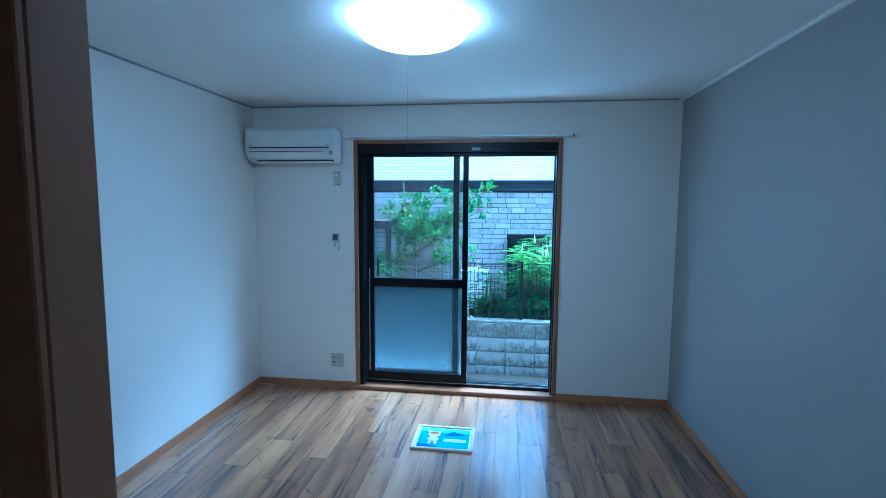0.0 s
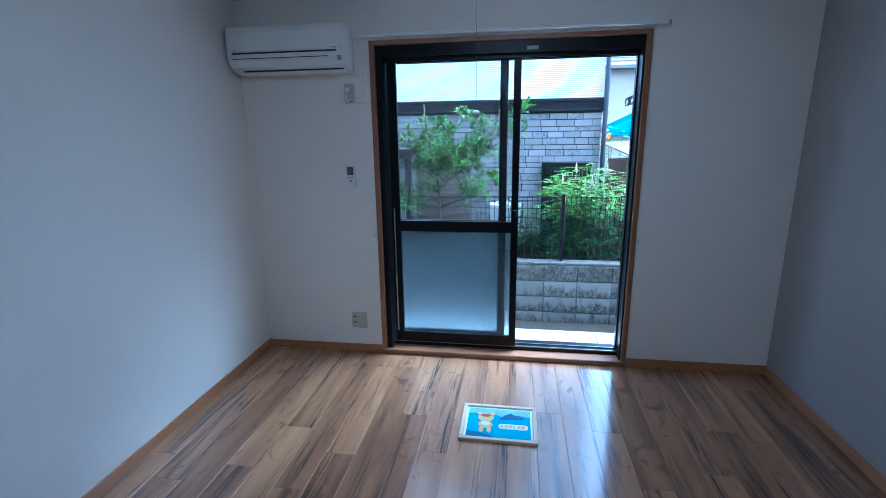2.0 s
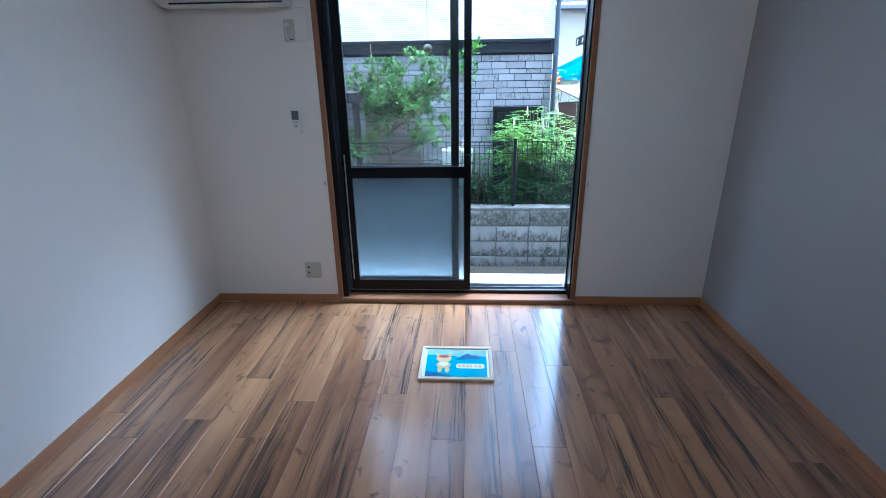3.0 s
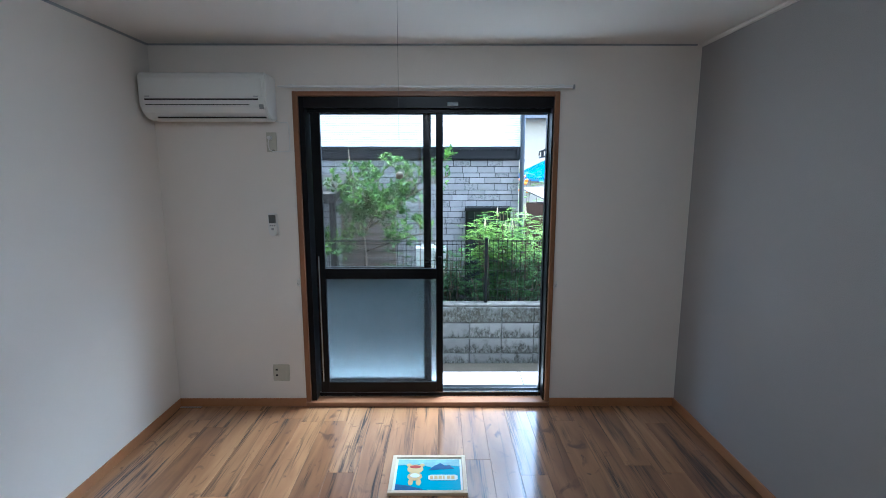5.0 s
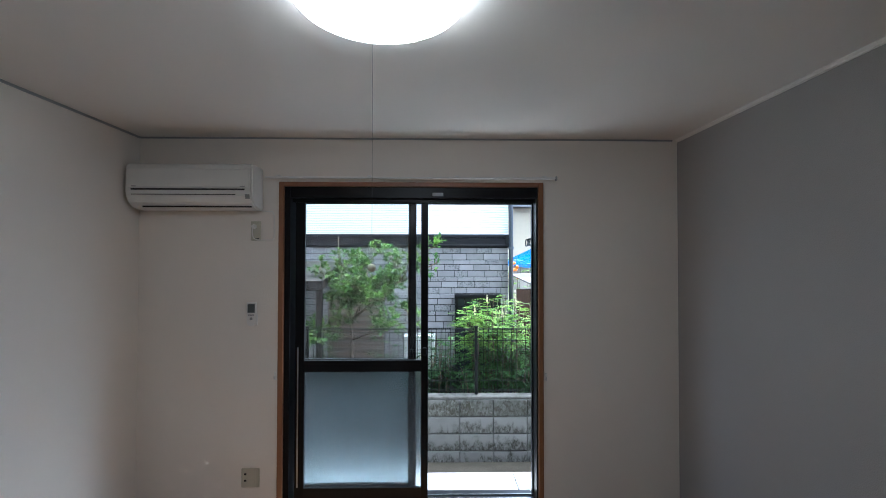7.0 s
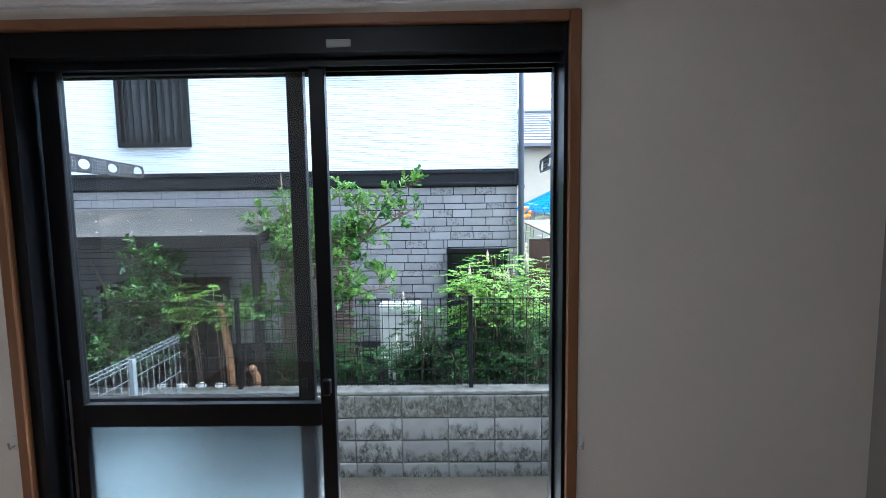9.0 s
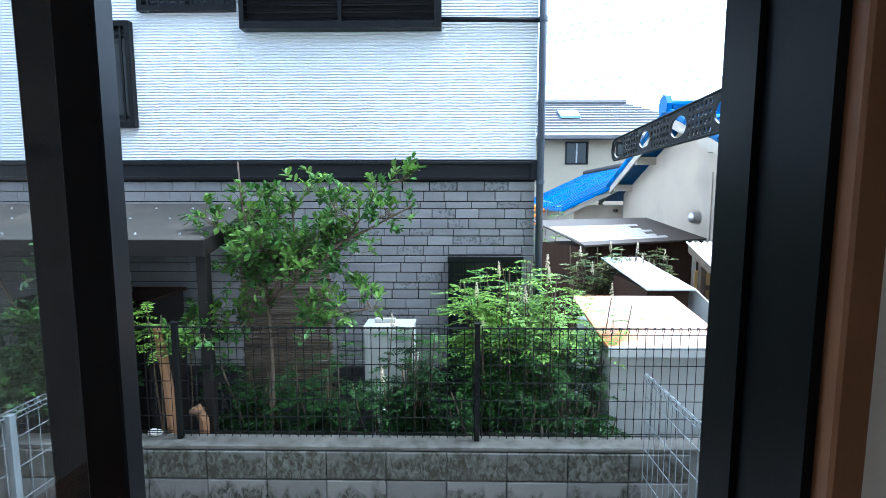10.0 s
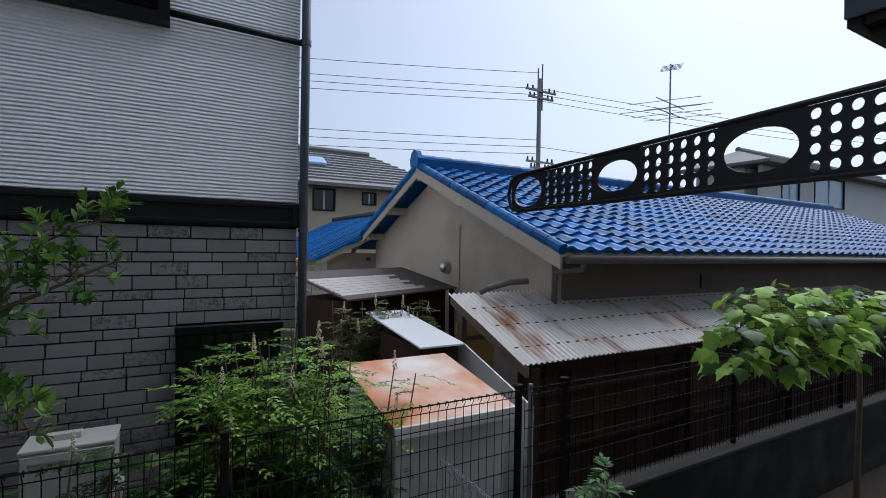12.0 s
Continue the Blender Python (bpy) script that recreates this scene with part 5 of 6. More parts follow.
prism(bm, [(2.52, 1.36), (4.7, 2.38), (4.7, 2.44), (2.52, 1.42)], "y", 13.4, 19.6)
wr = part("roof", bm, BLUETILE, rw)
bm = bmesh.new()
prism(bm, [(2.56, 1.26), (4.7, 2.27), (4.7, 2.375), (2.56, 1.355)], "y", 13.43, 13.47)
part("bargeboard", bm, BARGE, rw)
for i in range(22):
    bm = bmesh.new()
    y = 13.5 + i * 0.28
    rod(bm, (2.52, y, 1.425), (4.7, y, 2.445), 0.045, seg=6)
    part("tile_roll", bm, BLUETILE, wr)
bm = bmesh.new()
rod(bm, (4.7, 13.4, 2.48), (4.7, 19.6, 2.48), 0.10, seg=8)
part("ridge", bm, TINBROWN, rw, "dark ridge")

# ---- distant houses, pole, wires ----
GREYTILE = material("grey_roof_tile", (0.16, 0.155, 0.155), 0.6, tone=0.2, scale=3, grain=14, bump=0.6)
# the sky's reflection in distant panes is put into this blue
SKYPANE = material("painted_sky_glass", (0.30, 0.45, 0.62), 0.1, tone=0.05)
CREAM = material("cream_render", (0.52, 0.43, 0.30), 0.85, tone=0.06)
PALE = material("pale_render", (0.62, 0.61, 0.58), 0.85, tone=0.06)


def far_house(name, label, x0, x1, y0, y1, zw, zr, wall, windows, glazing=SASHGREY):
    h = thing(name, ((x0 + x1) / 2, (y0 + y1) / 2, -0.74), label, "house")
    w = part("wall", holed(bmesh.new(), "y", y0, y0 + 0.2, x0, x1, -0.74, zw, [(a, b, c, d) for a, b, c, d in windows]), wall, h)
    part("wall", bx(x0, x1, y0 + 0.8, y1, -0.74, zw), wall, h)
    for a, b, c, d in windows:
        wi = part("window", holed(bmesh.new(), "y", y0 - 0.04, y0 + 0.1, a - 0.06, b + 0.06, c - 0.06, d + 0.06, [(a, b, c, d)]), BLACKALU, h)
        part("pane", bx(a, b, y0 + 0.04, y0 + 0.06, c, d), glazing, wi)
        part("mullion", bx((a + b) / 2 - 0.03, (a + b) / 2 + 0.03, y0 - 0.0, y0 + 0.039, c, d), PALE, wi)
    o, my = 0.6, (y0 + y1) / 2
    rx = (y1 - y0) / 2 * 0.9
    bm = bmesh.new()
    e = [bm.verts.new(p) for p in ((x0 - o, y0 - o, zw), (x1 + o, y0 - o, zw), (x1 + o, y1 + o, zw), (x0 - o, y1 + o, zw))]
    f = [bm.verts.new((p.co.x, p.co.y, zw + 0.14)) for p in e]
    r0, r1 = bm.verts.new((x0 - o + rx, my, zr)), bm.verts.new((x1 + o - rx, my, zr))
    bm.faces.new(e[::-1])
    for i in range(4):
        bm.faces.new((e[i], e[(i + 1) % 4], f[(i + 1) % 4], f[i]))
    bm.faces.new((f[0], f[1], r1, r0))
    bm.faces.new((f[1], f[2], r1))
    bm.faces.new((f[2], f[3], r0, r1))
    bm.faces.new((f[3], f[0], r0))
    rr = part("roof", bm, GREYTILE, h)
    bm = bmesh.new()
    tube(bm, [(x0 - o + rx, my, zr + 0.05), (x1 + o - rx, my, zr + 0.05)], 0.14, 8)
    part("ridge", bm, GREYTILE, rr)
    n = 12
    for i in range(1, n):
        t = i / n
        bm = bmesh.new()
        ya, za = y0 - o + (my - y0 + o) * t, zw + 0.14 + (zr - zw - 0.14) * t
        box(bm, x0 - o + rx * t, x1 + o - rx * t, ya - 0.03, ya + 0.03, za - 0.01, za + 0.05)
        part("course", bm, GREYTILE, rr)
    return h


far_house("cream_house", "distant cream house with a grey hipped roof", -1.0, 11.3, 24.0, 31.0, 4.10, 6.30, CREAM, [(5.1, 5.95, 3.15, 3.98), (7.25, 7.8, 3.5, 3.95)])
bm = bmesh.new()
prism(bm, [(25.3, 5.24), (26.1, 5.64), (26.1, 5.74), (25.3, 5.34)], "x", 5.1, 6.0)
part("skylight", bm, SKYPANE, bpy.data.objects["cream_house"], "pale skylight")
far_house("pale_house", "distant pale house with a dark tiled roof", 23.6, 42.0, 16.0, 19.2, 5.72, 6.7, PALE, [(25.3, 26.9, 3.6, 5.3), (28.5, 31.7, 4.1, 5.55)], SKYPANE)
POLE = material("concrete_pole", (0.30, 0.29, 0.28), 0.8, tone=0.1)
WIRE = material("black_cable", (0.03, 0.03, 0.032), 0.6)
up_ = thing("utility_pole", (18.2, 25.3, -0.74), "grey concrete utility pole with crossarms and cables", "utility pole")
bm = bmesh.new()
rod(bm, (18.2, 25.3, -0.74), (18.2, 25.3, 11.4), 0.16, 0.11, 10)
pole = part("pole", bm, POLE, up_)
for dx in (-0.14, 0.16):
    bm = bmesh.new()
    rod(bm, (18.2 + dx, 25.25, 9.6), (18.2 + dx, 25.25, 12.1 + dx), 0.05, 0.045, 6)
    part("mast_pipe", bm, POLE, pole)
for z, L in ((10.6, 1.1), (10.2, 0.9), (6.55, 1.0), (6.2, 0.7)):
    a = part("crossarm", bx(18.2 - L, 18.2 + L, 25.1, 25.2, z, z + 0.1), POLE, pole)
    for k in (-0.9, -0.55, 0.55, 0.9):
        bm = bmesh.new()
        rod(bm, (18.2 + k * L, 25.15, z + 0.1), (18.2 + k * L, 25.15, z + 0.3), 0.06, 0.05, 6)
        part("insulator", bm, WIRE, a)
for i, (z, d) in enumerate(((11.75, 0.5), (10.85, 0.4), (10.5, 0.45), (10.15, 0.5), (7.9, 0.4), (7.5, 0.45), (7.1, 0.5))):
    for side, (ex, ey, ez) in enumerate(((-24.0, 42.0, z + 1.2), (60.0, 14.0, z - 1.0))):
        if side and i not in (1, 2, 3, 5):
            continue
        ca = thing("cable", (18.2, 25.3, z), "thin dark overhead cable strung from the pole", "cable", "overhead cables")
        bm = bmesh.new()
        pts = [(18.2 + (ex - 18.2) * t, 25.3 + (ey - 25.3) * t, z + (ez - z) * t - 4 * d * t * (1 - t)) for t in [k / 16 for k in range(17)]]
        tube(bm, pts, 0.016, 4)
        part("strand", bm, WIRE, ca)

# ---- plants ----
def leafmat(name, a, rough=0.45, tone=0.3):
    m = material(name, a, rough, tone=0.2, scale=40, bump=0.0, spec=0.3, space="World")
    nt = m.node_tree
    bsdf = nt.nodes["Principled BSDF"]
    isl = nt.nodes.new("ShaderNodeNewGeometry")
    mr = nt.nodes.new("ShaderNodeMapRange")
    mr.inputs["To Min"].default_value, mr.inputs["To Max"].default_value = 1 - tone, 1 + 1.6 * tone
    nt.links.new(isl.outputs["Random Per Island"], mr.inputs["Value"])
    mx = nt.nodes.new("ShaderNodeMix")
    mx.data_type, mx.blend_type = "RGBA", "MULTIPLY"
    mx.inputs["Factor"].default_value = 1.0
    link = bsdf.inputs["Base Color"].links[0]
    nt.links.new(link.from_socket, mx.inputs["A"])
    nt.links.new(mr.outputs[0], mx.inputs["B"])
    nt.links.new(mx.outputs["Result"], bsdf.inputs["Base Color"])
    tr_ = nt.nodes.new("ShaderNodeBsdfTranslucent")
    ms = nt.nodes.new("ShaderNodeMixShader")
    ms.inputs[0].default_value = 0.3
    nt.links.new(mx.outputs["Result"], tr_.inputs["Color"])
    nt.links.new(bsdf.outputs[0], ms.inputs[1])
    nt.links.new(tr_.outputs[0], ms.inputs[2])
    nt.links.new(ms.outputs[0], nt.nodes["Material Output"].inputs["Surface"])
    return m


LEAFDARK = leafmat("glossy_dark_leaf", (0.028, 0.068, 0.017), 0.35)
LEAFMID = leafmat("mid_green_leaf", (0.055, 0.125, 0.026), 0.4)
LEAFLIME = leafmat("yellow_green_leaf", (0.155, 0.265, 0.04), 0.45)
LEAFFRESH = leafmat("fresh_green_leaf", (0.12, 0.215, 0.04), 0.4)
LEAFBIG = leafmat("broad_green_leaf", (0.25, 0.41, 0.06), 0.45)
LEAFOLIVE = leafmat("olive_green_leaf", (0.13, 0.15, 0.05), 0.5)
BARK = material("grey_brown_bark", (0.12, 0.09, 0.065), 0.9, tone=0.3, scale=12, bump=0.6, spec=0.15)
BLOOM = material("cream_blossom", (0.50, 0.42, 0.30), 0.8, tone=0.3, scale=60)
ORANGE = material("orange_blossom", (0.75, 0.22, 0.02), 0.7, tone=0.2)


class Leaves:
    """Collects many small folded leaves in one mesh."""

    def __init__(self):
        self.v, self.f = [], []

    def leaf(self, p, d, n, L, W, droop=0.25):
        d = d.normalized()
        s = d.cross(n)
        if s.length < 1e-4:
            s = d.orthogonal()
        s.normalize()
        n = s.cross(d)
        i = len(self.v)
        tip = p + d * L - n * L * droop
        mid = p + d * L * 0.45 - n * L * droop * 0.15
        self.v += [p, mid + s * W / 2 + n * W * 0.18, mid, mid - s * W / 2 + n * W * 0.18, tip]
        self.f += [(i, i + 1, i + 2), (i, i + 2, i + 3), (i + 1, i + 4, i + 2), (i + 2, i + 4, i + 3)]

    def oval(self, p, d, n, L, W):
        """A rounded leaf, widest past its middle, cupped along the midrib."""
        d = d.normalized()
        s = d.cross(n)
        if s.length < 1e-4:
            s = d.orthogonal()
        s.normalize()
        n = s.cross(d)
        i = len(self.v)
        for u, w in ((0.30, 0.36), (0.62, 0.5), (0.86, 0.30)):
            c = p + d * (u * L) - n * (0.10 * L * u * u)
            self.v += [c + s * w * W + n * 0.12 * W, c, c - s * w * W + n * 0.12 * W]
        self.v += [p, p + d * L - n * 0.14 * L]
        for a in (i, i + 3):
            self.f += [(a, a + 3, a + 4, a + 1), (a + 1, a + 4, a + 5, a + 2)]
        self.f += [(i + 9, i, i + 1), (i + 9, i + 1, i + 2), (i + 6, i + 10, i + 7), (i + 7, i + 10, i + 8)]

    def broad(self, p, d, n, L):
        """A heart-shaped leaf with a pointed tip and shallow lobes."""
        d = d.normalized()
        s = d.cross(n).normalized()
        n = s.cross(d)
        out = ((0.0, 0.0), (-0.07, 0.2), (0.10, 0.42), (0.24, 0.56), (0.34, 0.36), (0.50, 0.38), (0.60, 0.22), (1.0, 0.0))
        i = len(self.v)
        row = []
        for u, w in out:
            sag = -0.28 * L * u * u
            row.append([p + d * (u * L) + n * sag, p + d * (u * L) + s * w * L + n * (sag - 0.1 * L * w), p + d * (u * L) - s * w * L + n * (sag - 0.1 * L * w)])
        for r in row:
            self.v += r
        for k in range(len(row) - 1):
            a, b = i + 3 * k, i + 3 * k + 3
            self.f += [(a, a + 1, b + 1, b), (a, b, b + 2, a + 2)]

    def mesh(self, name, mat, origin):
        me = bpy.data.meshes.new(name)
        me.from_pydata([tuple(p - origin) for p in self.v], [], self.f)
        me.materials.append(mat)
        return me

    def part(self, name, mat, parent, label=""):
        ob = new(name, self.mesh(name, mat, ORG[parent.name]))
        ob.parent = parent
        ORG[ob.name] = ORG[parent.name]
        if label:
            tagged(ob, label)
        return ob


R = random.Random(11)


def rv(a=1.0):
    return Vector((R.uniform(-a, a), R.uniform(-a, a), R.uniform(-a, a)))


def branchy_tree(name, base, label, limbs, mats, twig_n, leaf_L, leaf_W, spray=0.16, per=9, shoots=5):
    """limbs: chains of points from the trunk outwards; twigs with leaves spring from their outer parts."""
    t = thing(name, base, label, "tree")
    bm = bmesh.new()
    grown = list(limbs)
    for chain, r in limbs[1:]:
        for k in range(shoots):
            i = R.randrange(1, len(chain))
            p = Vector(chain[i - 1]).lerp(Vector(chain[i]), R.random())
            d = (rv() + Vector((0, -0.15, 0.25))).normalized() * R.uniform(0.14, 0.34)
            grown.append(([p, p + d * 0.5 + Vector((0, 0, 0.02)), p + d], 0.006))
    limbs = grown
    for chain, r in limbs:
        tube(bm, chain, r, 7, r * 0.35)
    part("trunk", bm, BARK, t, smooth=True)
    sets = [Leaves() for _ in mats]
    tw = bmesh.new()
    for chain, r in limbs[1:]:
        pts = [Vector(p) for p in chain]
        for k in range(twig_n):
            f = R.uniform(0.25, 1.0) * (len(pts) - 1)
            i = min(int(f), len(pts) - 2)
            p = pts[i].lerp(pts[i + 1], f - i)
            out = (pts[-1] - pts[0]).normalized()
            d = (out * 0.5 + rv() + Vector((0, 0, 0.45))).normalized()
            L = R.uniform(0.4, 1.0) * spray
            q = p + d * L
            rod(tw, p, q, 0.003, 0.0015, 4, caps=False)
            ls = R.choice(sets) if R.random() < 0.5 else sets[min(len(sets) - 1, int((q.z > p.z + 0.05)))]
            for j in range(per):
                # leaves in a loose whorl towards the twig's end
                g = 1.0 - 0.55 * R.random() ** 1.6
                ang = j * 2.4 + R.uniform(-0.4, 0.4)
                e1 = d.orthogonal().normalized()
                e2 = d.cross(e1)
                out_d = d * R.uniform(0.35, 0.9) + (e1 * math.cos(ang) + e2 * math.sin(ang)) * 0.8 + Vector((0, 0, 0.22))
                ls.oval(p.lerp(q, g), out_d, (Vector((0, 0, 1)) + rv(0.45)).normalized(), leaf_L * R.uniform(0.55, 1.15), leaf_W * R.uniform(0.7, 1.1))
    tagged(part("twig", tw, BARK, t), kind="stuff")
    for ls, m in zip(sets, mats):
        ls.part("crown", m, t)
    return t


# broadleaf shrub tree behind the fence
B = (-1.20, 6.92, -0.60)
branchy_tree("shrub_tree", B, "leafy evergreen garden tree behind the mesh fence", [
    ([B, (-1.205, 6.9, 0.0), (-1.195, 6.9, 0.45), (-1.214, 6.9, 0.94)], 0.034),
    ([(-1.214, 6.9, 0.90), (-1.30, 6.88, 1.25), (-1.36, 6.87, 1.58), (-1.374, 6.86, 1.90)], 0.016),
    ([(-1.20, 6.9, 0.86), (-0.96, 6.9, 1.02), (-0.725, 6.88, 1.265), (-0.40, 6.86, 1.42), (-0.10, 6.84, 1.58)], 0.018),
    ([(-0.99, 6.9, 1.0), (-1.0, 6.95, 1.28), (-1.02, 6.98, 1.50), (-1.05, 7.0, 1.70)], 0.012),
    ([(-0.80, 6.9, 1.2), (-0.76, 6.95, 1.38), (-0.71, 6.98, 1.52), (-0.70, 6.98, 1.68)], 0.010),
    ([(-0.58, 6.87, 1.34), (-0.48, 6.84, 1.48), (-0.40, 6.82, 1.60), (-0.36, 6.82, 1.72)], 0.009),
    ([(-1.2, 6.9, 0.58), (-0.9, 6.8, 0.70), (-0.58, 6.76, 0.80), (-0.32, 6.74, 0.86)], 0.012),
    ([(-1.2, 6.9, 0.62), (-1.4, 6.84, 0.70), (-1.55, 6.80, 0.73), (-1.66, 6.78, 0.78)], 0.010),
    ([(-1.2, 6.92, 0.8), (-1.1, 6.80, 1.0), (-0.95, 6.74, 1.15), (-0.78, 6.72, 1.22)], 0.012),
    ([(-1.21, 6.92, 0.9), (-1.38, 6.94, 1.12), (-1.48, 6.92, 1.26), (-1.56, 6.90, 1.34)], 0.010),
    ([(-1.1, 6.9, 0.95), (-1.05, 6.76, 1.2), (-1.08, 6.72, 1.38), (-1.12, 6.70, 1.48)], 0.010),
], [LEAFMID, LEAFFRESH], 11, 0.072, 0.036, spray=0.20, per=8, shoots=4)

# dark hedge below the canopy
B = (-2.75, 6.85, -0.60)
branchy_tree("hedge_bush", B, "dark leafy bush below the brown canopy", [
    ([B, (-2.8, 6.8, 0.3), (-3.0, 6.75, 0.8), (-3.1, 6.72, 1.1)], 0.02),
    ([(-2.8, 6.8, 0.3), (-2.6, 6.75, 0.7), (-2.5, 6.72, 0.95), (-2.35, 6.7, 1.0)], 0.016),
    ([(-2.8, 6.8, 0.3), (-3.3, 6.75, 0.5), (-3.6, 6.72, 0.8), (-3.9, 6.7, 0.9)], 0.016),
    ([(-2.9, 6.8, 0.2), (-3.2, 6.7, 0.3), (-3.4, 6.65, 0.4), (-3.7, 6.6, 0.45)], 0.012),
    ([(-2.7, 6.8, 0.2), (-2.6, 6.7, 0.35), (-2.5, 6.65, 0.5), (-2.4, 6.62, 0.6)], 0.012),
    ([(-3.3, 6.8, 0.2), (-3.7, 6.7, 0.35), (-4.2, 6.65, 0.6), (-4.6, 6.62, 0.8)], 0.012),
], [LEAFDARK, LEAFMID], 60, 0.062, 0.034, spray=0.28, per=8)


def frond(ls, p, d, L, n=8, leaflet=0.054, w=0.019):
    """A feathery frond: leaflets in pairs along a drooping midrib."""
    d = d.normalized()
    side = d.cross(Vector((0, 0, 1)))
    if side.length < 0.05:
        side = d.orthogonal()
    side.normalize()
    up = side.cross(d)
    for i in range(n):
        f = (i + 1) / n
        c = p + d * L * f - Vector((0, 0, 1)) * L * 0.25 * f * f
        for sgn in (-1, 1):
            dd = (d * 0.6 + side * sgn * 0.9 + rv(0.25)).normalized()
            ls.leaf(c, dd, (up + rv(0.3)).normalized(), leaflet * R.uniform(0.7, 1.1) * (1.1 - 0.4 * f), w, 0.15)
    ls.leaf(p + d * L - Vector((0, 0, 1)) * L * 0.25, d, up, leaflet, w, 0.2)


def frond_bush(name, base, label, stems, mats, fronds, L, panicles=0, low=0.35):
    t = thing(name, base, label, "bush")
    sets = [Leaves() for _ in mats]
    pk = bmesh.new()
    for top in stems:
        b = Vector((base[0] + (top[0] - base[0]) * 0.7, *base[1:])) + Vector((R.uniform(-0.1, 0.1), R.uniform(-0.06, 0.06), 0))
        top = Vector(top)
        mid = b.lerp(top, 0.5) + Vector((0, 0, 0.08)) + rv(0.03)
        bm = bmesh.new()
        tube(bm, [b, mid, top], 0.009, 6, 0.004)
        part("stem", bm, BARK, t)
        for k in range(fronds):
            f = R.uniform(low, 1.0)
            p = (b.lerp(mid, f * 2) if f < 0.5 else mid.lerp(top, f * 2 - 1))
            a = R.uniform(0, 2 * math.pi)
            d = Vector((math.cos(a), math.sin(a) * 0.8, R.uniform(-0.1, 0.38)))
            # lower fronds take the darker green: shade inside the bush put into colour
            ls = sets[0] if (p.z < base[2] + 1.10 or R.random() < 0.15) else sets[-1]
            frond(ls, p, d, L * R.uniform(0.6, 1.15))
        if R.random() < panicles:
            for k in range(60):
                h = R.random()
                rr = 0.022 * (1 - 0.8 * h) * R.uniform(0.4, 1.0)
                a = R.uniform(0, 6.28)
                c = top + Vector((rr * math.cos(a), rr * math.sin(a), 0.12 * h - 0.02))
                bmesh.ops.create_icosphere(pk, subdivisions=1, radius=0.0045, matrix=Matrix.Translation(c))
    for ls, m in zip(sets, mats):
        ls.part("foliage", m, t)
    if len(pk.verts):
        part("blossom", pk, BLOOM, t, "cream flower panicles")
    else:
        pk.free()
    return t


stems = []
for i in range(38):
    x = R.uniform(0.20, 1.55)
    z = 1.12 - abs(x - 0.78) * 0.38 + R.uniform(-0.30, 0.06)
    stems.append((x, R.uniform(6.66, 7.25), z))
stems += [(0.62, 6.9, 1.10), (0.75, 6.95, 1.17), (0.9, 6.9, 1.12), (1.1, 6.9, 1.02), (0.55, 7.0, 1.05), (1.35, 6.8, 0.92), (1.5, 6.8, 0.86)]
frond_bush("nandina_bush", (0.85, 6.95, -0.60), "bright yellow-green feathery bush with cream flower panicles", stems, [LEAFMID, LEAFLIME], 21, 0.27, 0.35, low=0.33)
stems = [(R.uniform(-0.75, 0.15), R.uniform(6.62, 7.05), R.uniform(0.25, 0.70)) for _ in range(24)]
frond_bush("low_bush", (-0.3, 6.75, -0.60), "low green leafy bush in front of the outdoor unit", stems, [LEAFDARK, LEAFMID], 14, 0.17, 0.15, low=0.3)
stems = [(R.uniform(-1.65, -0.55), R.uniform(6.62, 7.2), R.uniform(-0.10, 0.50)) for _ in range(24)]
frond_bush("undergrowth_bush", (-1.1, 7.0, -0.60), "sparse dark undergrowth at the garden tree's foot", stems, [LEAFDARK, LEAFDARK], 12, 0.18, 0.0, low=0.3)
stems = [(R.uniform(-2.45, -1.60), R.uniform(6.50, 6.7), R.uniform(0.78, 1.02)) for _ in range(9)]
frond_bush("sprig_bush", (-2.1, 6.7, -0.60), "pale green sprigs reaching over the mesh fence", stems, [LEAFLIME, LEAFLIME], 9, 0.22, 0.0, low=0.8)
stems = [(R.uniform(0.1, 1.5), R.uniform(6.55, 6.62), R.uniform(0.1, 0.35)) for _ in range(16)]
frond_bush("creeper", (0.8, 6.6, -0.60), "small dark green creeper along the fence foot", stems, [LEAFDARK, LEAFMID], 14, 0.12, 0.0, low=0.2)
stems = [(R.uniform(1.38, 1.92), R.uniform(5.25, 5.5), R.uniform(0.58, 0.76)) for _ in range(7)]
frond_bush("garden_shrub", (1.75, 5.4, -0.74), "fresh green shrub in the side garden", stems, [LEAFMID, LEAFMID], 5, 0.12, 0.0, low=0.85)
stems = [(R.uniform(1.55, 2.75), R.uniform(8.65, 9.02), R.uniform(0.80, 1.10)) for _ in range(44)]
frond_bush("shed_creeper", (2.1, 8.85, -0.60), "olive creeper growing beside the shed roof", stems, [LEAFDARK, LEAFOLIVE], 16, 0.12, 0.35, low=0.45)
stems = [(R.uniform(1.3, 1.9), R.uniform(10.9, 11.3), R.uniform(1.3, 1.75)) for _ in range(10)]
frond_bush("flowering_bush", (1.6, 11.1, -0.60), "small bush with a few orange blossoms", stems, [LEAFMID, LEAFLIME], 12, 0.15, 0.0, low=0.4)
for i in range(9):
    c = Vector((R.uniform(1.4, 1.75), 10.85, R.uniform(1.2, 1.7)))
    bm = bmesh.new()
    bmesh.ops.create_icosphere(bm, subdivisions=1, radius=0.045, matrix=Matrix.Translation(c) @ Matrix.Diagonal((1, 1, 0.7, 1)))
    for v in bm.verts:
        v.co += rv(0.012)
    part("blossom", bm, ORANGE, bpy.data.objects["flowering_bush"])

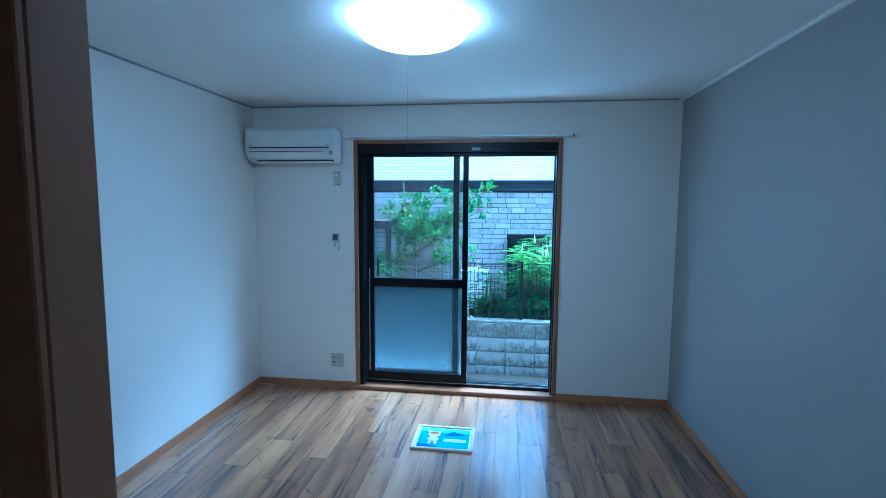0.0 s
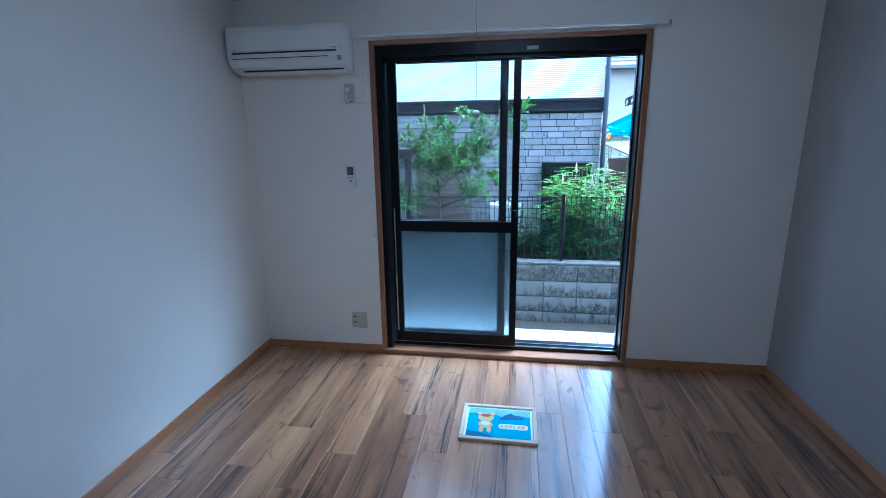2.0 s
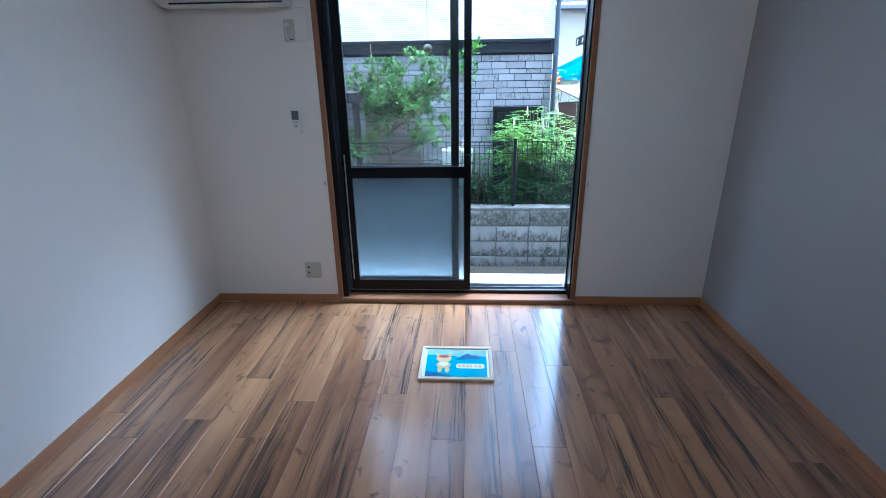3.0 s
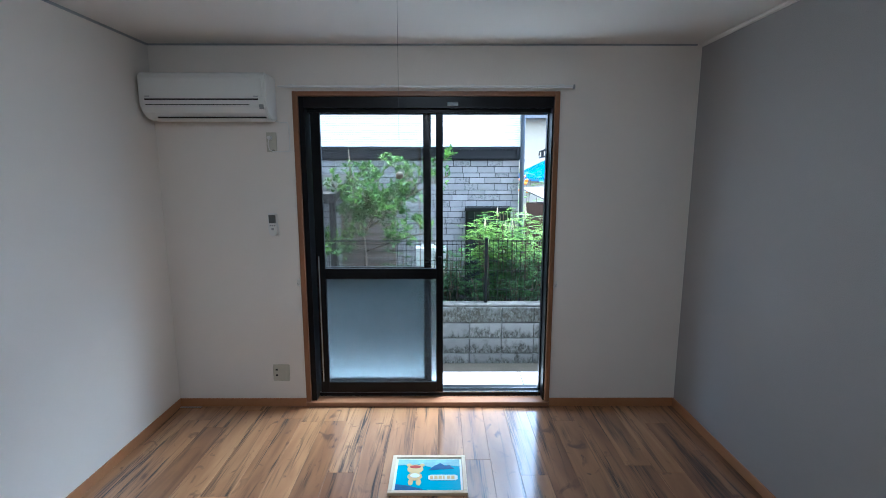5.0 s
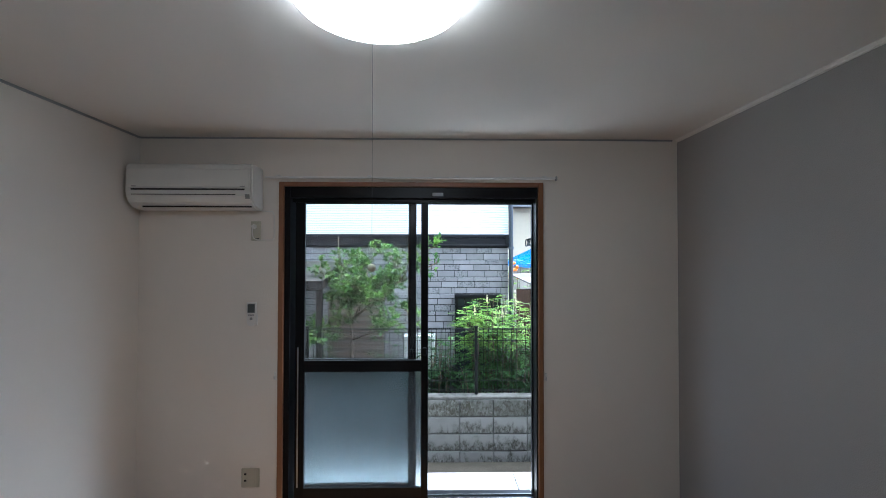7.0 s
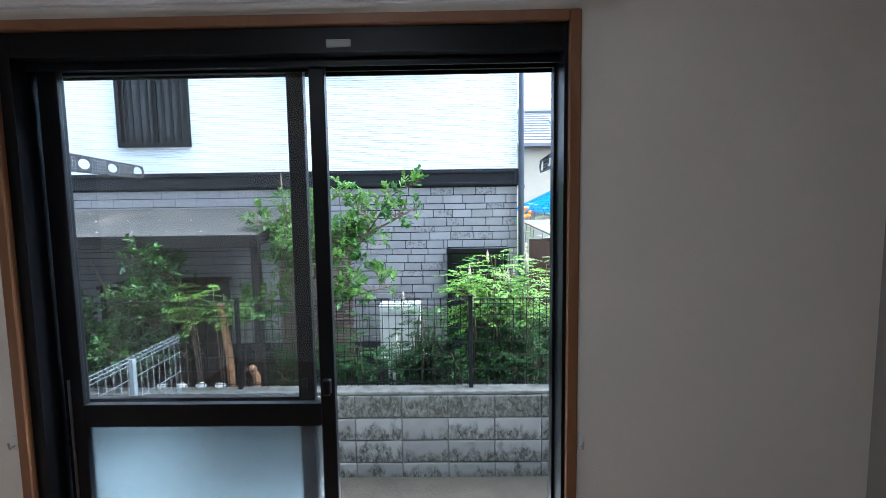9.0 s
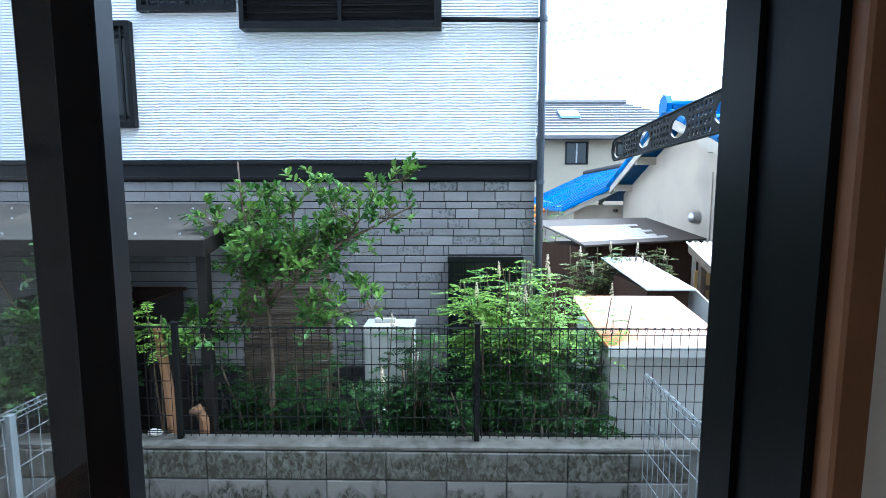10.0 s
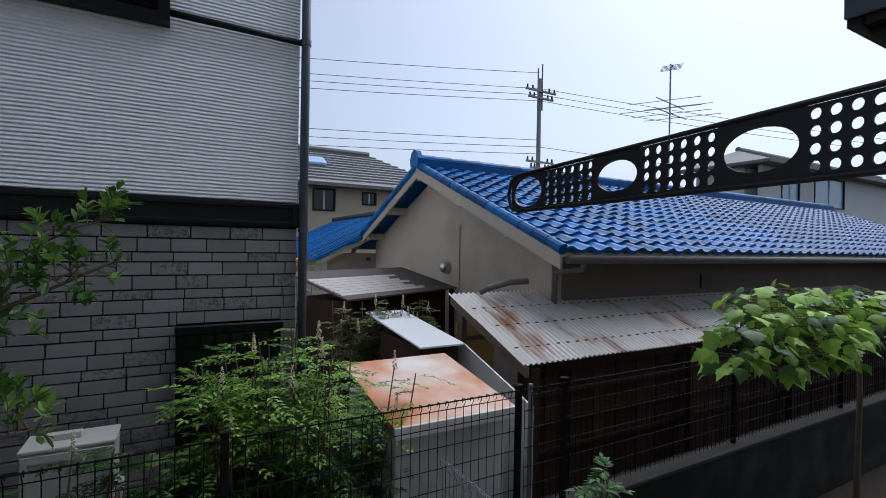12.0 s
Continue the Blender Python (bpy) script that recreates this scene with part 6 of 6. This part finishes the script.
# broad-leaved sapling in the side garden
bp = thing("broadleaf_sapling", (4.26, 5.52, -0.74), "sapling with large bright green heart-shaped leaves", "tree")
tops = [(2.72, 5.45, 1.22), (2.85, 5.5, 1.36), (3.1, 5.5, 1.42), (3.5, 5.45, 1.35), (3.3, 5.35, 1.28), (3.8, 5.5, 1.36), (3.0, 5.4, 1.22), (4.1, 5.5, 1.25), (3.6, 5.4, 1.18), (4.3, 5.5, 1.36)]
big, bigd = Leaves(), Leaves()
trunk_top = Vector((4.22, 5.5, 0.98))
bm = bmesh.new()
tube(bm, [(4.26, 5.52, -0.74), (4.25, 5.51, 0.2), (4.24, 5.5, 0.7), trunk_top], 0.022, 8, 0.014)
part("trunk", bm, BARK, bp, smooth=True)
for tp in tops:
    tp = Vector(tp)
    mid = trunk_top.lerp(tp, 0.5) + Vector((0, 0, 0.05))
    bm = bmesh.new()
    tube(bm, [trunk_top, mid, tp], 0.008, 6, 0.004)
    for k in range(58):
        a = k * 2.4 + R.uniform(-0.3, 0.3)
        d = Vector((math.cos(a), math.sin(a), R.uniform(-1.1, 0.05)))
        p = tp + Vector((0, 0, R.uniform(-0.17, 0.08))) + Vector((math.cos(a), math.sin(a), 0)) * R.uniform(0.03, 0.2)
        rod(bm, (tp.x, tp.y, p.z - 0.02), p, 0.003, 0.002, 4, caps=False)
        (big if R.random() < 0.8 else bigd).broad(p, d, (Vector((0, 0, 1)) + rv(0.55)).normalized(), R.uniform(0.06, 0.11))
    part("stem", bm, BARK, bp)
big.part("crown", LEAFBIG, bp)
bigd.part("crown", LEAFMID, bp)

# ---- pieces of the setting ----
prng = random.Random(5)
PLANKS = {}
x = XL
col = 0
while x < XR - 0.01:
    w = min(0.1498, XR - x)
    y = -1.3 - prng.random() * 0.6
    while y < YW:
        L = prng.choice((0.909, 1.212, 1.515, 1.818))
        y0, y1 = max(y, -1.3), min(y + L, YW)
        y += L
        if y1 - y0 < 0.03:
            continue
        key = (round(w, 3), round(y1 - y0, 3))
        if key not in PLANKS:
            PLANKS[key] = mesh_from(bx(-w / 2 + 0.0004, w / 2 - 0.0004, -(y1 - y0) / 2 + 0.0003, (y1 - y0) / 2 - 0.0003, -0.012, 0.0, bevel=0.0006), "plank", FLOORWOOD)
        piece("plank", PLANKS[key], subfloor, (x + w / 2, (y0 + y1) / 2, 0))
    x += w + 0.0002
for r in range(4):
    for i in range(-9, 18):
        x = 0.152 - 0.196 + i * 0.3945
        if -4.0 < x < 1.80:
            piece("block", MOSSYMESH if r == 0 else BLOCKMESH, bw, (x, 6.312 + prng.uniform(-0.002, 0.002), -0.008 - 0.198 * (r + 1)))

# brick-look panels on the neighbour's ground floor
brick_meshes = {}
far, far_shaded = bmesh.new(), bmesh.new()
count = 0
zz = 1.788
rows = (0.090, 0.094, 0.066)
k = 0
while zz > -0.6:
    h = rows[k % 3]
    k += 1
    z1, z0 = zz, zz - h
    zz = z0
    x = HX1
    first = True
    while x > HX0:
        L = prng.choice((0.19, 0.215, 0.235, 0.25))
        if first:
            L *= prng.uniform(0.3, 1)
            first = False
        xa, xb = max(x - L, HX0), x
        x -= L
        spans = [(xa, xb)]
        if z0 < 1.12 and z1 > -0.11:
            spans = [(a, b) for a, b in ((xa, min(xb, 0.16)), (max(xa, 0.83), xb)) if b - a > 0.02]
        if z0 < 1.118 < z1 - 0.012 and xa < 0.83 and xb > 0.16:
            box(far, max(xa, 0.16) + 0.003, min(xb, 0.83) - 0.003, HY - 0.005, HY + 0.019, 1.119, z1 - 0.0045)
        for a, b in spans:
            if a > -1.30 and z0 > -0.45 and count < 300:
                rough_face = prng.random() < 0.2
                # rows near the ground get the copy with painted-in shade
                in_shade = z1 < 0.10
                key = (round(b - a, 2), round(h, 3), rough_face, in_shade)
                if key not in brick_meshes:
                    brick_meshes[key] = mesh_from(bx(-(b - a) / 2 + 0.0035, (b - a) / 2 - 0.0035, 0, 0.026, 0.0045, h - 0.0045, bevel=0.0025), "brick", BRICKSHADE if in_shade else BRICKROUGH if rough_face else BRICK)
                piece("brick", brick_meshes[key], core, ((a + b) / 2, HY - 0.006 + prng.uniform(0, 0.004), z0))
                count += 1
            else:
                box(far_shaded if z1 < 0.10 else far, a + 0.003, b - 0.003, HY - 0.005, HY + 0.019, z0 + 0.0045, z1 - 0.0045)
tagged(part("bricks", far, BRICK, nh), kind="stuff")
tagged(part("bricks", far_shaded, BRICKSHADE, nh, "low bricks with shade put into their colour"), kind="stuff")
